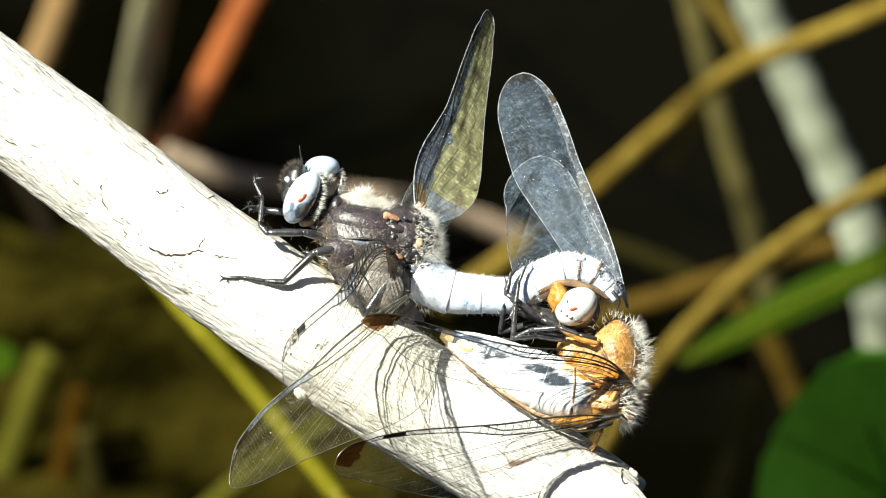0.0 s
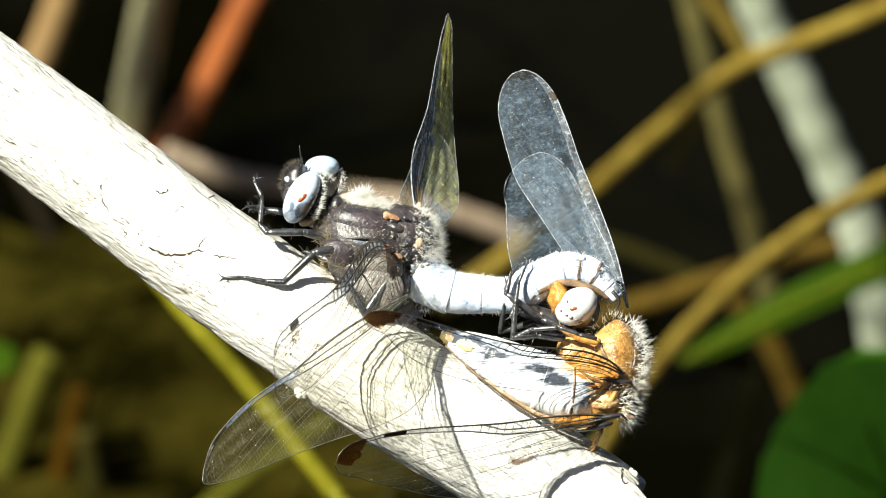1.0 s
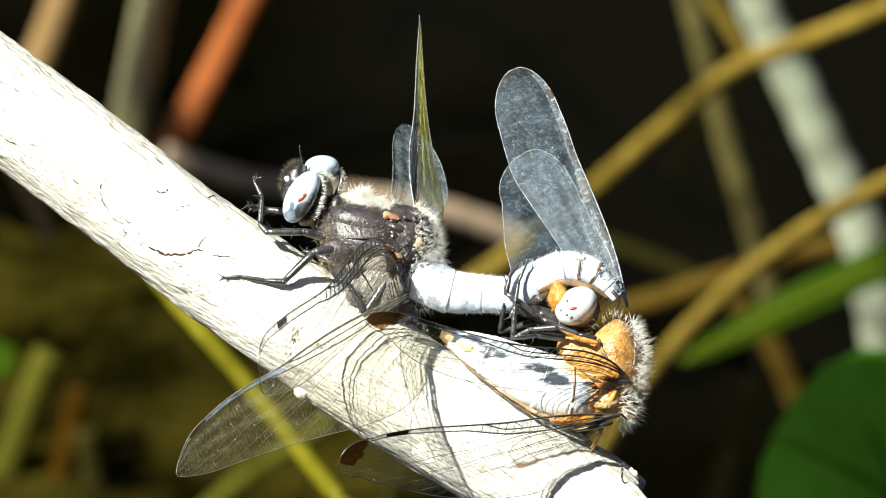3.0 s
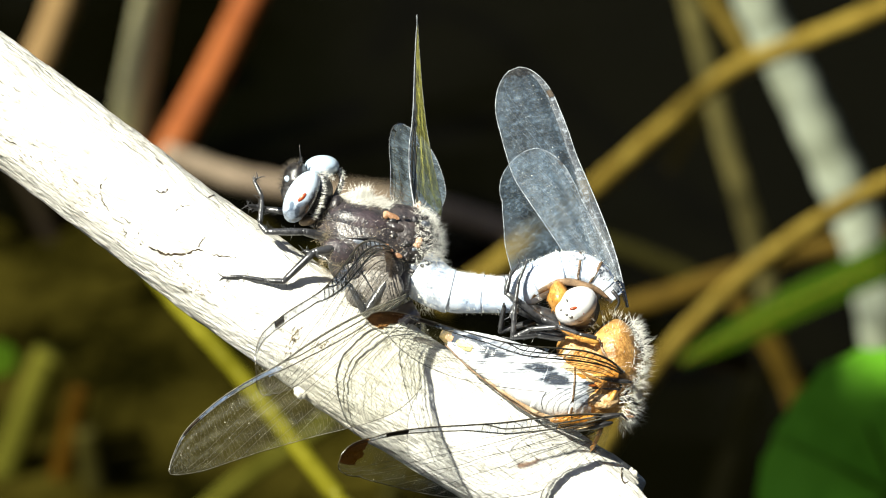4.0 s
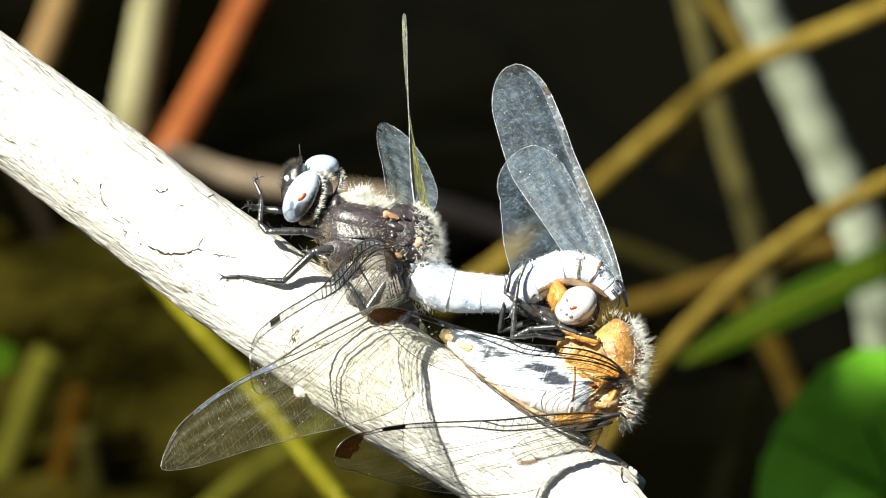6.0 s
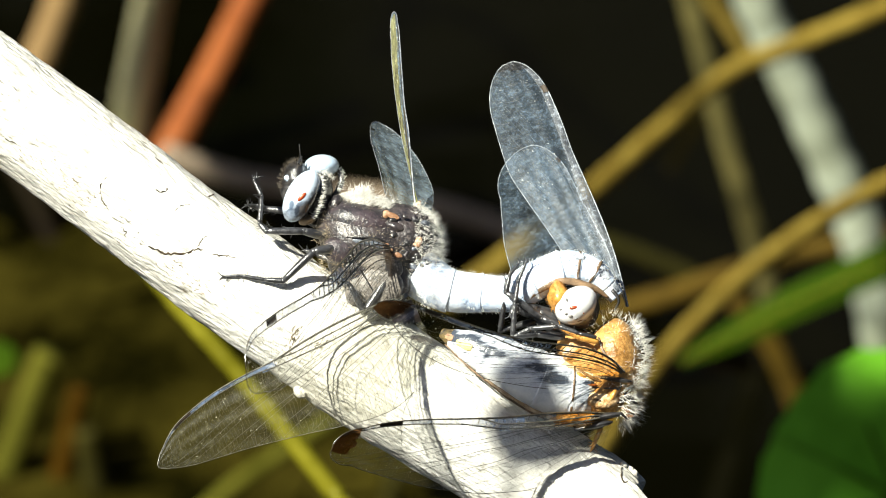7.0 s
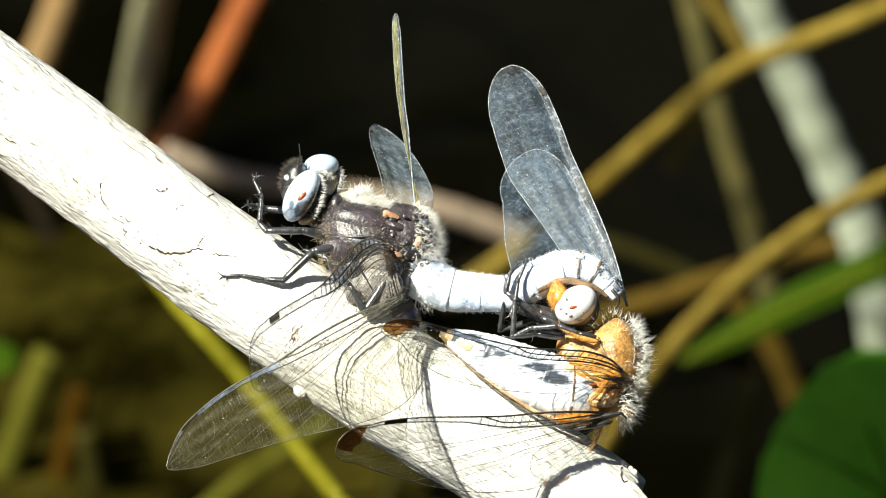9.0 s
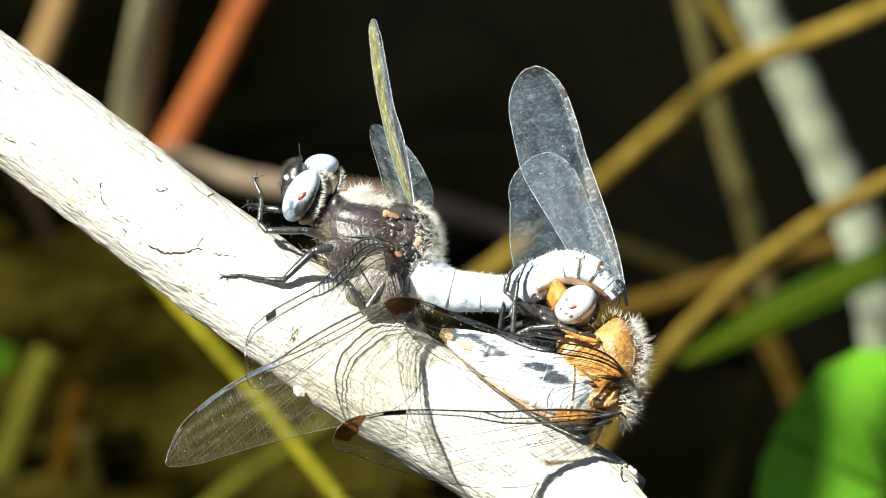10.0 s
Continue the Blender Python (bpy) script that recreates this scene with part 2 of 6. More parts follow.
def wood_material():
    """Bleached, barkless wood: smooth and pale with fibres, short dark checks and grey weathering."""
    m = bpy.data.materials.new("bleached bare wood")
    m.use_nodes = True
    n, l = m.node_tree.nodes, m.node_tree.links
    p = n["Principled BSDF"]
    tc = n.new("ShaderNodeTexCoord")
    mp = n.new("ShaderNodeMapping")
    mp.inputs["Scale"].default_value = (1.9, 5.0, 5.0)
    l.new(tc.outputs["Object"], mp.inputs[0])
    fib = n.new("ShaderNodeTexNoise")
    fib.inputs["Scale"].default_value = 420
    fib.inputs["Detail"].default_value = 5
    l.new(mp.outputs[0], fib.inputs[0])
    mp2 = n.new("ShaderNodeMapping")
    mp2.inputs["Scale"].default_value = (0.55, 2.4, 2.4)
    l.new(tc.outputs["Object"], mp2.inputs[0])
    fleck = n.new("ShaderNodeTexNoise")
    fleck.inputs["Scale"].default_value = 900
    fleck.inputs["Detail"].default_value = 7
    fleck.inputs["Distortion"].default_value = 0.6
    fleck.inputs["Roughness"].default_value = 0.65
    l.new(mp2.outputs[0], fleck.inputs[0])
    big = n.new("ShaderNodeTexNoise")
    big.inputs["Scale"].default_value = 90
    big.inputs["Detail"].default_value = 4
    l.new(tc.outputs["Object"], big.inputs[0])
    pale = n.new("ShaderNodeValToRGB")
    pale.color_ramp.elements[0].position = 0.30
    pale.color_ramp.elements[0].color = (0.56, 0.535, 0.475, 1)
    pale.color_ramp.elements[1].position = 0.62
    pale.color_ramp.elements[1].color = (0.74, 0.725, 0.68, 1)
    l.new(big.outputs[0], pale.inputs[0])
    thr = n.new("ShaderNodeValToRGB")
    thr.color_ramp.elements[0].position = 0.60
    thr.color_ramp.elements[0].color = (0, 0, 0, 1)
    thr.color_ramp.elements[1].position = 0.70
    thr.color_ramp.elements[1].color = (1, 1, 1, 1)
    l.new(fleck.outputs[0], thr.inputs[0])
    patch = n.new("ShaderNodeTexNoise")
    patch.inputs["Scale"].default_value = 75
    patch.inputs["Detail"].default_value = 3
    mp3 = n.new("ShaderNodeMapping")
    mp3.inputs["Scale"].default_value = (0.5, 1.6, 1.6)
    l.new(tc.outputs["Object"], mp3.inputs[0])
    l.new(mp3.outputs[0], patch.inputs[0])
    pr = n.new("ShaderNodeMapRange")
    pr.inputs["From Min"].default_value = 0.52
    pr.inputs["From Max"].default_value = 0.62
    l.new(patch.outputs[0], pr.inputs[0])
    mk = n.new("ShaderNodeMath")
    mk.operation = "MULTIPLY"
    l.new(thr.outputs[0], mk.inputs[0])
    l.new(pr.outputs[0], mk.inputs[1])
    mx = n.new("ShaderNodeMixRGB")
    mx.inputs[2].default_value = (0.20, 0.155, 0.095, 1)
    l.new(mk.outputs[0], mx.inputs[0])
    # lichen-grey mottling of the weathered skin
    mot = n.new("ShaderNodeTexNoise")
    mot.inputs["Scale"].default_value = 520
    mot.inputs["Detail"].default_value = 8
    mot.inputs["Roughness"].default_value = 0.72
    mp4 = n.new("ShaderNodeMapping")
    mp4.inputs["Scale"].default_value = (0.7, 1.4, 1.4)
    l.new(tc.outputs["Object"], mp4.inputs[0])
    l.new(mp4.outputs[0], mot.inputs[0])
    mo = n.new("ShaderNodeValToRGB")
    mo.color_ramp.elements[0].position = 0.30
    mo.color_ramp.elements[0].color = (0.46, 0.44, 0.40, 1)
    mo.color_ramp.elements[1].position = 0.46
    mo.color_ramp.elements[1].color = (1, 1, 1, 1)
    l.new(mot.outputs[0], mo.inputs[0])
    mm = n.new("ShaderNodeMixRGB")
    mm.blend_type = "MULTIPLY"
    mm.inputs[0].default_value = 1.0
    l.new(pale.outputs[0], mm.inputs[1])
    l.new(mo.outputs[0], mm.inputs[2])
    l.new(mm.outputs[0], mx.inputs[1])
    l.new(mx.outputs[0], p.inputs["Base Color"])
    p.inputs["Roughness"].default_value = 0.72
    p.inputs["Specular IOR Level"].default_value = 0.3
    add = n.new("ShaderNodeMath")
    add.operation = "MULTIPLY_ADD"
    add.inputs[1].default_value = -1.2
    l.new(mk.outputs[0], add.inputs[0])
    l.new(fib.outputs[0], add.inputs[2])
    bp = n.new("ShaderNodeBump")
    bp.inputs["Strength"].default_value = 1.0
    bp.inputs["Distance"].default_value = 0.00042
    l.new(add.outputs[0], bp.inputs["Height"])
    l.new(bp.outputs[0], p.inputs["Normal"])
    return m


def eye_material():
    """Pale blue above, mottled smoky blue below, with a rusty seam."""
    m = bpy.data.materials.new("two-toned compound eye")
    m.use_nodes = True
    n, l = m.node_tree.nodes, m.node_tree.links
    p = n["Principled BSDF"]
    tc = n.new("ShaderNodeTexCoord")
    dot = n.new("ShaderNodeVectorMath")
    dot.operation = "DOT_PRODUCT"
    a = Vector((-0.42, 0.91, 0.0))
    dot.inputs[1].default_value = a
    l.new(tc.outputs["Object"], dot.inputs[0])
    no = n.new("ShaderNodeTexNoise")
    no.inputs["Scale"].default_value = 800
    no.inputs["Detail"].default_value = 3
    l.new(tc.outputs["Object"], no.inputs[0])
    off = n.new("ShaderNodeMath")
    off.operation = "MULTIPLY_ADD"
    off.inputs[1].default_value = 44 * U
    l.new(no.outputs[0], off.inputs[0])
    l.new(dot.outputs["Value"], off.inputs[2])
    mid = G(533, 366, 0).dot(a) + 24 * U
    mr = n.new("ShaderNodeMapRange")
    mr.inputs["From Min"].default_value = mid + 16 * U
    mr.inputs["From Max"].default_value = mid - 20 * U
    l.new(off.outputs[0], mr.inputs[0])
    r = n.new("ShaderNodeValToRGB")
    r.color_ramp.elements[0].color = (0.56, 0.66, 0.78, 1)
    r.color_ramp.elements[1].color = (0.30, 0.37, 0.48, 1)
    for pos, c in ((0.35, (0.44, 0.52, 0.64, 1)), (0.62, (0.09, 0.11, 0.15, 1))):
        e = r.color_ramp.elements.new(pos)
        e.color = c
    l.new(mr.outputs[0], r.inputs[0])
    shade = r.outputs[0]
    # soft-edged marks low in the eye and the dark rear seam
    rag = n.new("ShaderNodeTexNoise")
    rag.inputs["Scale"].default_value = 2600
    l.new(tc.outputs["Object"], rag.inputs[0])
    for x, y, wide, tall, lean, tone, depth in ((540, 377, 11, 17, 0.35, (0.13, 0.11, 0.10), 0.85), (518, 366, 5, 9, 0.1, (0.05, 0.08, 0.13), 0.85), (528, 375, 4.5, 12, 0.2, (0.035, 0.045, 0.065), 0.9),
                                             (535, 364, 8, 4, -0.3, (0.09, 0.12, 0.17), 0.8), (560, 366, 15, 36, 0.40, (0.03, 0.022, 0.016), 0.98), (545, 372, 2.2, 8, 0.3, (0.22, 0.09, 0.03), 0.8)):
        gap = n.new("ShaderNodeVectorMath")
        gap.operation = "SUBTRACT"
        gap.inputs[1].default_value = G(x, y, 0)
        l.new(tc.outputs["Object"], gap.inputs[0])
        ends = []
        for axis, size in ((vec(math.cos(lean), math.sin(lean), 0), wide), (vec(-math.sin(lean), math.cos(lean), 0), tall)):
            d = n.new("ShaderNodeVectorMath")
            d.operation = "DOT_PRODUCT"
            d.inputs[1].default_value = axis.normalized() / (size * U)
            l.new(gap.outputs[0], d.inputs[0])
            ends.append(d)
        flat = n.new("ShaderNodeCombineXYZ")
        l.new(ends[0].outputs["Value"], flat.inputs[0])
        l.new(ends[1].outputs["Value"], flat.inputs[1])
        size = n.new("ShaderNodeVectorMath")
        size.operation = "LENGTH"
        l.new(flat.outputs[0], size.inputs[0])
        rough = n.new("ShaderNodeMath")
        rough.operation = "MULTIPLY_ADD"
        rough.inputs[1].default_value = 0.9
        l.new(rag.outputs[0], rough.inputs[0])
        l.new(size.outputs["Value"], rough.inputs[2])
        cover = n.new("ShaderNodeMapRange")
        cover.inputs["From Min"].default_value = 1.65
        cover.inputs["From Max"].default_value = 1.1
        cover.inputs["To Max"].default_value = depth
        l.new(rough.outputs[0], cover.inputs[0])
        mix = n.new("ShaderNodeMix")
        mix.data_type = "RGBA"
        l.new(cover.outputs[0], mix.inputs["Factor"])
        l.new(shade, mix.inputs[6])
        mix.inputs[7].default_value = (*tone, 1)
        shade = mix.outputs[2]
    l.new(shade, p.inputs["Base Color"])
    p.inputs["Roughness"].default_value = 0.22
    p.inputs["Coat Weight"].default_value = 0.4
    return m


def band_material():
    """Chalk-white bloom with a dark, steel-blue stripe along the back, broken where the bloom has rubbed off."""
    m = material("banded bloom", (0.68, 0.70, 0.74), (0.84, 0.85, 0.86), 300, 0.62, 0.00004, 4500)
    n, l = m.node_tree.nodes, m.node_tree.links
    p = n["Principled BSDF"]
    pale = p.inputs["Base Color"].links[0].from_socket
    tc = n.new("ShaderNodeTexCoord")
    dot = n.new("ShaderNodeVectorMath")
    dot.operation = "DOT_PRODUCT"
    way = Vector((0.375, 0.927, 0.0))
    dot.inputs[1].default_value = way
    l.new(tc.outputs["Object"], dot.inputs[0])
    mp = n.new("ShaderNodeMapping")
    mp.inputs["Rotation"].default_value = (0, 0, 0.38)
    mp.inputs["Scale"].default_value = (0.35, 1.0, 1.0)
    l.new(tc.outputs["Object"], mp.inputs[0])
    no = n.new("ShaderNodeTexNoise")
    no.inputs["Scale"].default_value = 900
    no.inputs["Detail"].default_value = 6
    no.inputs["Roughness"].default_value = 0.62
    l.new(mp.outputs[0], no.inputs[0])
    far = n.new("ShaderNodeMath")
    far.operation = "SUBTRACT"
    far.inputs[1].default_value = G(900, 634, 110).dot(way)
    l.new(dot.outputs["Value"], far.inputs[0])
    gap = n.new("ShaderNodeMath")
    gap.operation = "ABSOLUTE"
    l.new(far.outputs[0], gap.inputs[0])
    mix = n.new("ShaderNodeMath")
    mix.operation = "MULTIPLY_ADD"
    mix.inputs[1].default_value = 120 * U
    l.new(no.outputs[0], mix.inputs[0])
    l.new(gap.outputs[0], mix.inputs[2])
    mr = n.new("ShaderNodeMapRange")
    mr.inputs["From Min"].default_value = 60 * U
    mr.inputs["From Max"].default_value = 88 * U
    l.new(mix.outputs[0], mr.inputs[0])
    r = n.new("ShaderNodeValToRGB")
    r.color_ramp.elements[0].color = (0.045, 0.055, 0.075, 1)
    r.color_ramp.elements[1].color = (0.76, 0.78, 0.80, 1)
    e = r.color_ramp.elements.new(0.5)
    e.color = (0.16, 0.20, 0.28, 1)
    l.new(mr.outputs[0], r.inputs[0])
    mul = n.new("ShaderNodeMixRGB")
    l.new(mr.outputs[0], mul.inputs[0])
    l.new(r.outputs[0], mul.inputs[1])
    l.new(pale, mul.inputs[2])
    l.new(mul.outputs[0], p.inputs["Base Color"])
    gl = n.new("ShaderNodeMapRange")
    gl.inputs["To Min"].default_value = 0.26
    gl.inputs["To Max"].default_value = 0.7
    l.new(mr.outputs[0], gl.inputs[0])
    l.new(gl.outputs[0], p.inputs["Roughness"])
    return m


def water_material():
    m = bpy.data.materials.new("still dark pond water")
    m.use_nodes = True
    n, l = m.node_tree.nodes, m.node_tree.links
    p = n["Principled BSDF"]
    tc = n.new("ShaderNodeTexCoord")
    a = n.new("ShaderNodeTexNoise")
    a.inputs["Scale"].default_value = 6
    a.inputs["Detail"].default_value = 3
    l.new(tc.outputs["Object"], a.inputs[0])
    r = n.new("ShaderNodeValToRGB")
    r.color_ramp.elements[0].color = (0.0003, 0.0004, 0.00006, 1)
    r.color_ramp.elements[1].color = (0.0012, 0.0011, 0.0002, 1)
    l.new(a.outputs[0], r.inputs[0])
    l.new(r.outputs[0], p.inputs["Base Color"])
    p.inputs["Roughness"].default_value = 0.07
    p.inputs["IOR"].default_value = 1.33
    p.inputs["Specular IOR Level"].default_value = 0.16
    bp = n.new("ShaderNodeBump")
    bp.inputs["Strength"].default_value = 0.12
    bp.inputs["Distance"].default_value = 0.004
    b = n.new("ShaderNodeTexNoise")
    b.inputs["Scale"].default_value = 14
    l.new(tc.outputs["Object"], b.inputs[0])
    l.new(b.outputs[0], bp.inputs["Height"])
    l.new(bp.outputs[0], p.inputs["Normal"])
    return m


MAT["wood"] = wood_material()
MAT["water"] = water_material()
MAT["eye_two"] = eye_material()
MAT["band"] = band_material()


# ---- mesh tools ----
def part(name, bm, mat, parent=None, label="", smooth=True):
    """Links a bmesh as one mesh object, under a thing or a part."""
    me = bpy.data.meshes.new(name)
    bm.normal_update()
    bm.to_mesh(me)
    bm.free()
    for f in me.polygons:
        f.use_smooth = smooth
    for m in (mat if isinstance(mat, (list, tuple)) else [mat]):
        me.materials.append(m)
    ob = new(name, me)
    if parent:
        ob.parent = parent
    if label:
        tagged(ob, label)
    return ob


def thing(name, m, label, category, group="", kind=""):
    ob = new(name)
    ob.empty_display_size = 0.005
    ob.matrix_basis = m
    return tagged(ob, label, category, group, kind)


def spline(pts, n):
    """Smooth run of n points through a few."""
    p = [Vector(q) for q in pts]
    if len(p) == 2:
        return [p[0].lerp(p[1], i / (n - 1)) for i in range(n)]
    out = []
    for i in range(n):
        t = i / (n - 1) * (len(p) - 1)
        k = min(int(t), len(p) - 2)
        f = t - k
        a = p[k - 1] if k else p[0] * 2 - p[1]
        b, c = p[k], p[k + 1]
        d = p[k + 2] if k + 2 < len(p) else p[k + 1] * 2 - p[k]
        out.append(0.5 * ((2 * b) + (c - a) * f + (2 * a - 5 * b + 4 * c - d) * f * f + (3 * b - a - 3 * c + d) * f ** 3))
    return out


def run(vals, n):
    """A few numbers stretched smoothly over n places."""
    return [v.x for v in spline([(v, 0, 0) for v in vals], n)]


def loft(bm, pts, radii, sides=14, up=(0, 0, 1), flat=1.0, caps=True, rough=0.0, mat=0, seed=0.0):
    """A tube along pts. flat: its height over its width; rough: unevenness in metres."""
    rings = []
    up = Vector(up)
    for i, p in enumerate(pts):
        d = (pts[min(i + 1, len(pts) - 1)] - pts[max(i - 1, 0)]).normalized()
        a = d.cross(up)
        if a.length < 1e-6:
            a = d.orthogonal()
        a.normalize()
        b = a.cross(d).normalized()
        r = radii[i]
        ring = []
        for j in range(sides):
            t = 2 * math.pi * j / sides
            v = p + a * (math.cos(t) * r) + b * (math.sin(t) * r * flat)
            if rough:
                v += (v - p).normalized() * rough * noise.noise(v * 900 + Vector((seed, 0, 0)))
            ring.append(bm.verts.new(v))
        rings.append(ring)
    for r0, r1 in zip(rings, rings[1:]):
        for j in range(sides):
            f = bm.faces.new((r0[j], r0[(j + 1) % sides], r1[(j + 1) % sides], r1[j]))
            f.material_index = mat
    if caps:
        bm.faces.new(rings[0][::-1]).material_index = mat
        bm.faces.new(rings[-1]).material_index = mat
    return rings


def tube(name, pts, radii, mat, parent, n=24, sides=14, label="", **kw):
    bm = bmesh.new()
    loft(bm, spline(pts, n), run(radii, n), sides, **kw)
    return part(name, bm, mat, parent, label)


def ellipsoid(bm, c, axes, seg=24, rings=16, bumpy=0.0, freq=600.0):
    """axes: three half-axis vectors."""
    m = Matrix((axes[0], axes[1], axes[2])).transposed()
    made = bmesh.ops.create_uvsphere(bm, u_segments=seg, v_segments=rings, radius=1.0)["verts"]
    for v in made:
        q = c + m @ v.co
        if bumpy:
            q += (q - c).normalized() * bumpy * noise.noise(q * freq)
        v.co = q
    return made


def hairs(bm, spots, length, width, lean=(0, 0, 0), spread=0.5, rng=None):
    """Thin bent spikes on spots, pairs of place and normal."""
    rng = rng or random.Random(5)
    lean = Vector(lean)
    for p, nn in spots:
        d = (nn + lean + Vector((rng.gauss(0, 1), rng.gauss(0, 1), rng.gauss(0, 1))) * spread * 0.5).normalized()
        s = d.orthogonal().normalized()
        s = Matrix.Rotation(rng.uniform(0, 6.28), 3, d) @ s
        s2 = d.cross(s)
        ln = length * rng.uniform(0.55, 1.2)
        bend = Vector((rng.gauss(0, 1), rng.gauss(0, 1), rng.gauss(0, 1))) * ln * 0.12
        mid = p + d * ln * 0.5
        tip = p + d * ln + bend
        lo = [bm.verts.new(p + (s * math.cos(t) + s2 * math.sin(t)) * width) for t in (0, 2.1, 4.2)]
        hi = [bm.verts.new(mid + (s * math.cos(t) + s2 * math.sin(t)) * width * 0.7) for t in (0, 2.1, 4.2)]
        e = bm.verts.new(tip)
        for k in range(3):
            bm.faces.new((lo[k], lo[(k + 1) % 3], hi[(k + 1) % 3], hi[k]))
            bm.faces.new((hi[k], hi[(k + 1) % 3], e))


def on_ellipsoid(c, axes, n, rng, keep=None):
    m = Matrix((axes[0], axes[1], axes[2])).transposed()
    mi = m.inverted().transposed()
    out = []
    while len(out) < n:
        v = Vector((rng.gauss(0, 1), rng.gauss(0, 1), rng.gauss(0, 1))).normalized()
        nn = (mi @ v).normalized()
        if keep is None or keep(v, nn):
            out.append((c + m @ v, nn))
    return out


# ---- water, ground and bank ----
def setting():
    bm = bmesh.new()
    bmesh.ops.create_grid(bm, x_segments=40, y_segments=40, size=1.0)
    for v in bm.verts:
        v.co = Vector((v.co.x * 9, v.co.y * 3.6 + 1.6, 0))
    water = part("water", bm, MAT["water"])
    tagged(water, "still dark pond water between reeds", "water", kind="structure")
    bm = bmesh.new()
    n = 90
    grid = []
    for i in range(n + 1):
        row = []
        for j in range(n + 1):
            a, b = (i / n * 2 - 1), (j / n * 2 - 1)
            x, y = 900 * a * abs(a) ** 4 + 8 * a, 900 * b * abs(b) ** 4 + 8 * b
            d = max((abs(x) - 5.5) / 3, (abs(y - 1.6) - 2.4) / 1.5)
            # far bank is raised out of view so the water reflects no sky
            h = -0.35 + (4.2 if y > 1.6 else 1.7) / (1 + math.exp(-3.0 * (d - 0.4))) + 0.12 * noise.noise(Vector((x * 0.9, y * 0.9, 0)))
            row.append(bm.verts.new((x, y, h)))
        grid.append(row)
    for i in range(n):
        for j in range(n):
            bm.faces.new((grid[i][j], grid[i + 1][j], grid[i + 1][j + 1], grid[i][j + 1]))
    ground = part("ground", bm, MAT["mud"])
    tagged(ground, "dark muddy pond bed and unseen bank with litter", "ground", kind="structure")
    # unseen ring of leaves added to hold back sky light, lower towards the sun
    rng = random.Random(8)
    verts, faces = [], []
    sun_way = math.atan2(SUN_W.y, SUN_W.x)

    def leaf_card(c, s):
        d = Vector((rng.gauss(0, 1), rng.gauss(0, 1), rng.gauss(0, 1) - 0.6)).normalized() * s
        e = d.orthogonal().normalized() * s * 0.35
        b0 = len(verts)
        verts.extend((c - d, c + e, c + d, c - e))
        faces.append((b0, b0 + 1, b0 + 2, b0 + 3))

    for k in range(16000):
        x, z = rng.uniform(-4, 4), rng.random() ** 0.8 * 3.4 + 0.0
        leaf_card(Vector((x, 4.3 + rng.uniform(0, 1.2) + 0.35 * math.sin(x * 1.7) + z * 0.12, z)), rng.uniform(0.05, 0.16))
    for k in range(26000):
        a = rng.uniform(0, 2 * math.pi)
        off = abs((a - sun_way + math.pi) % (2 * math.pi) - math.pi)
        top = 7.0 if off > 0.6 else 2.2 + 4.8 * max(0.0, off - 0.35) / 0.25
        z = 0.4 + rng.random() ** 0.8 * top
        r = 5.6 + rng.uniform(0, 1.4) + 0.4 * math.sin(a * 7) - 0.30 * max(0.0, z - 2.5)
        p = Vector((math.cos(a) * r, 0.6 + math.sin(a) * r, z))
        if p.y > 3.6 and abs(p.x) < 4.2 and z < 3.2:
            continue
        leaf_card(p, rng.uniform(0.12, 0.30))
    me = bpy.data.meshes.new("leaf_screen")
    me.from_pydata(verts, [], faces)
    me.materials.append(MAT["screen_leaf"])
    tagged(new("leaf_screen", me), "unseen ring of dark leaves added against sky light", "bushes", kind="stuff")


# ---- the dead branch ----
AXIS = math.atan2(-0.70, 1.0)
BR = BASE @ Matrix.Translation(G(784, 739, 0)) @ Matrix.Rotation(AXIS, 4, "Z")
RAD = 104 * U


def branch_path(x):
    """Middle line of the branch in its own space; beyond the view it bends over and down to the bank."""
    y = 0.0
    z = 0.0
    if x < -0.075:
        d = -0.075 - x
        y = -d * d * 1.3
        z = -d * d * 0.15
    return Vector((x, y + 0.0006 * math.sin(x * 70), z))


def branch_skin(x, t):
    """Point of the branch's surface; t is the angle round it, 0 up the sheet, 90 degrees towards the lens."""
    r = RAD * (1.0 + 0.03 * math.sin(x * 55 + 1)) * (1 + max(0.0, -0.06 - x) * 1.1) * (1 - 0.035 * min(1.0, max(0.0, (-0.030 - x) / 0.03)))
    c = branch_path(x)
    u = Vector((math.cos(t), math.sin(t), 0))
    r += 0.00035 * noise.noise(Vector((x * 60, u.x * 2.2, u.y * 2.2)))
    r += 0.00017 * noise.noise(Vector((x * 260, u.x * 9, u.y * 9)))
    r += 0.00015 * noise.noise(Vector((x * 500, u.x * 34, u.y * 34)))
    return c + Vector((0, math.cos(t) * r, math.sin(t) * r))


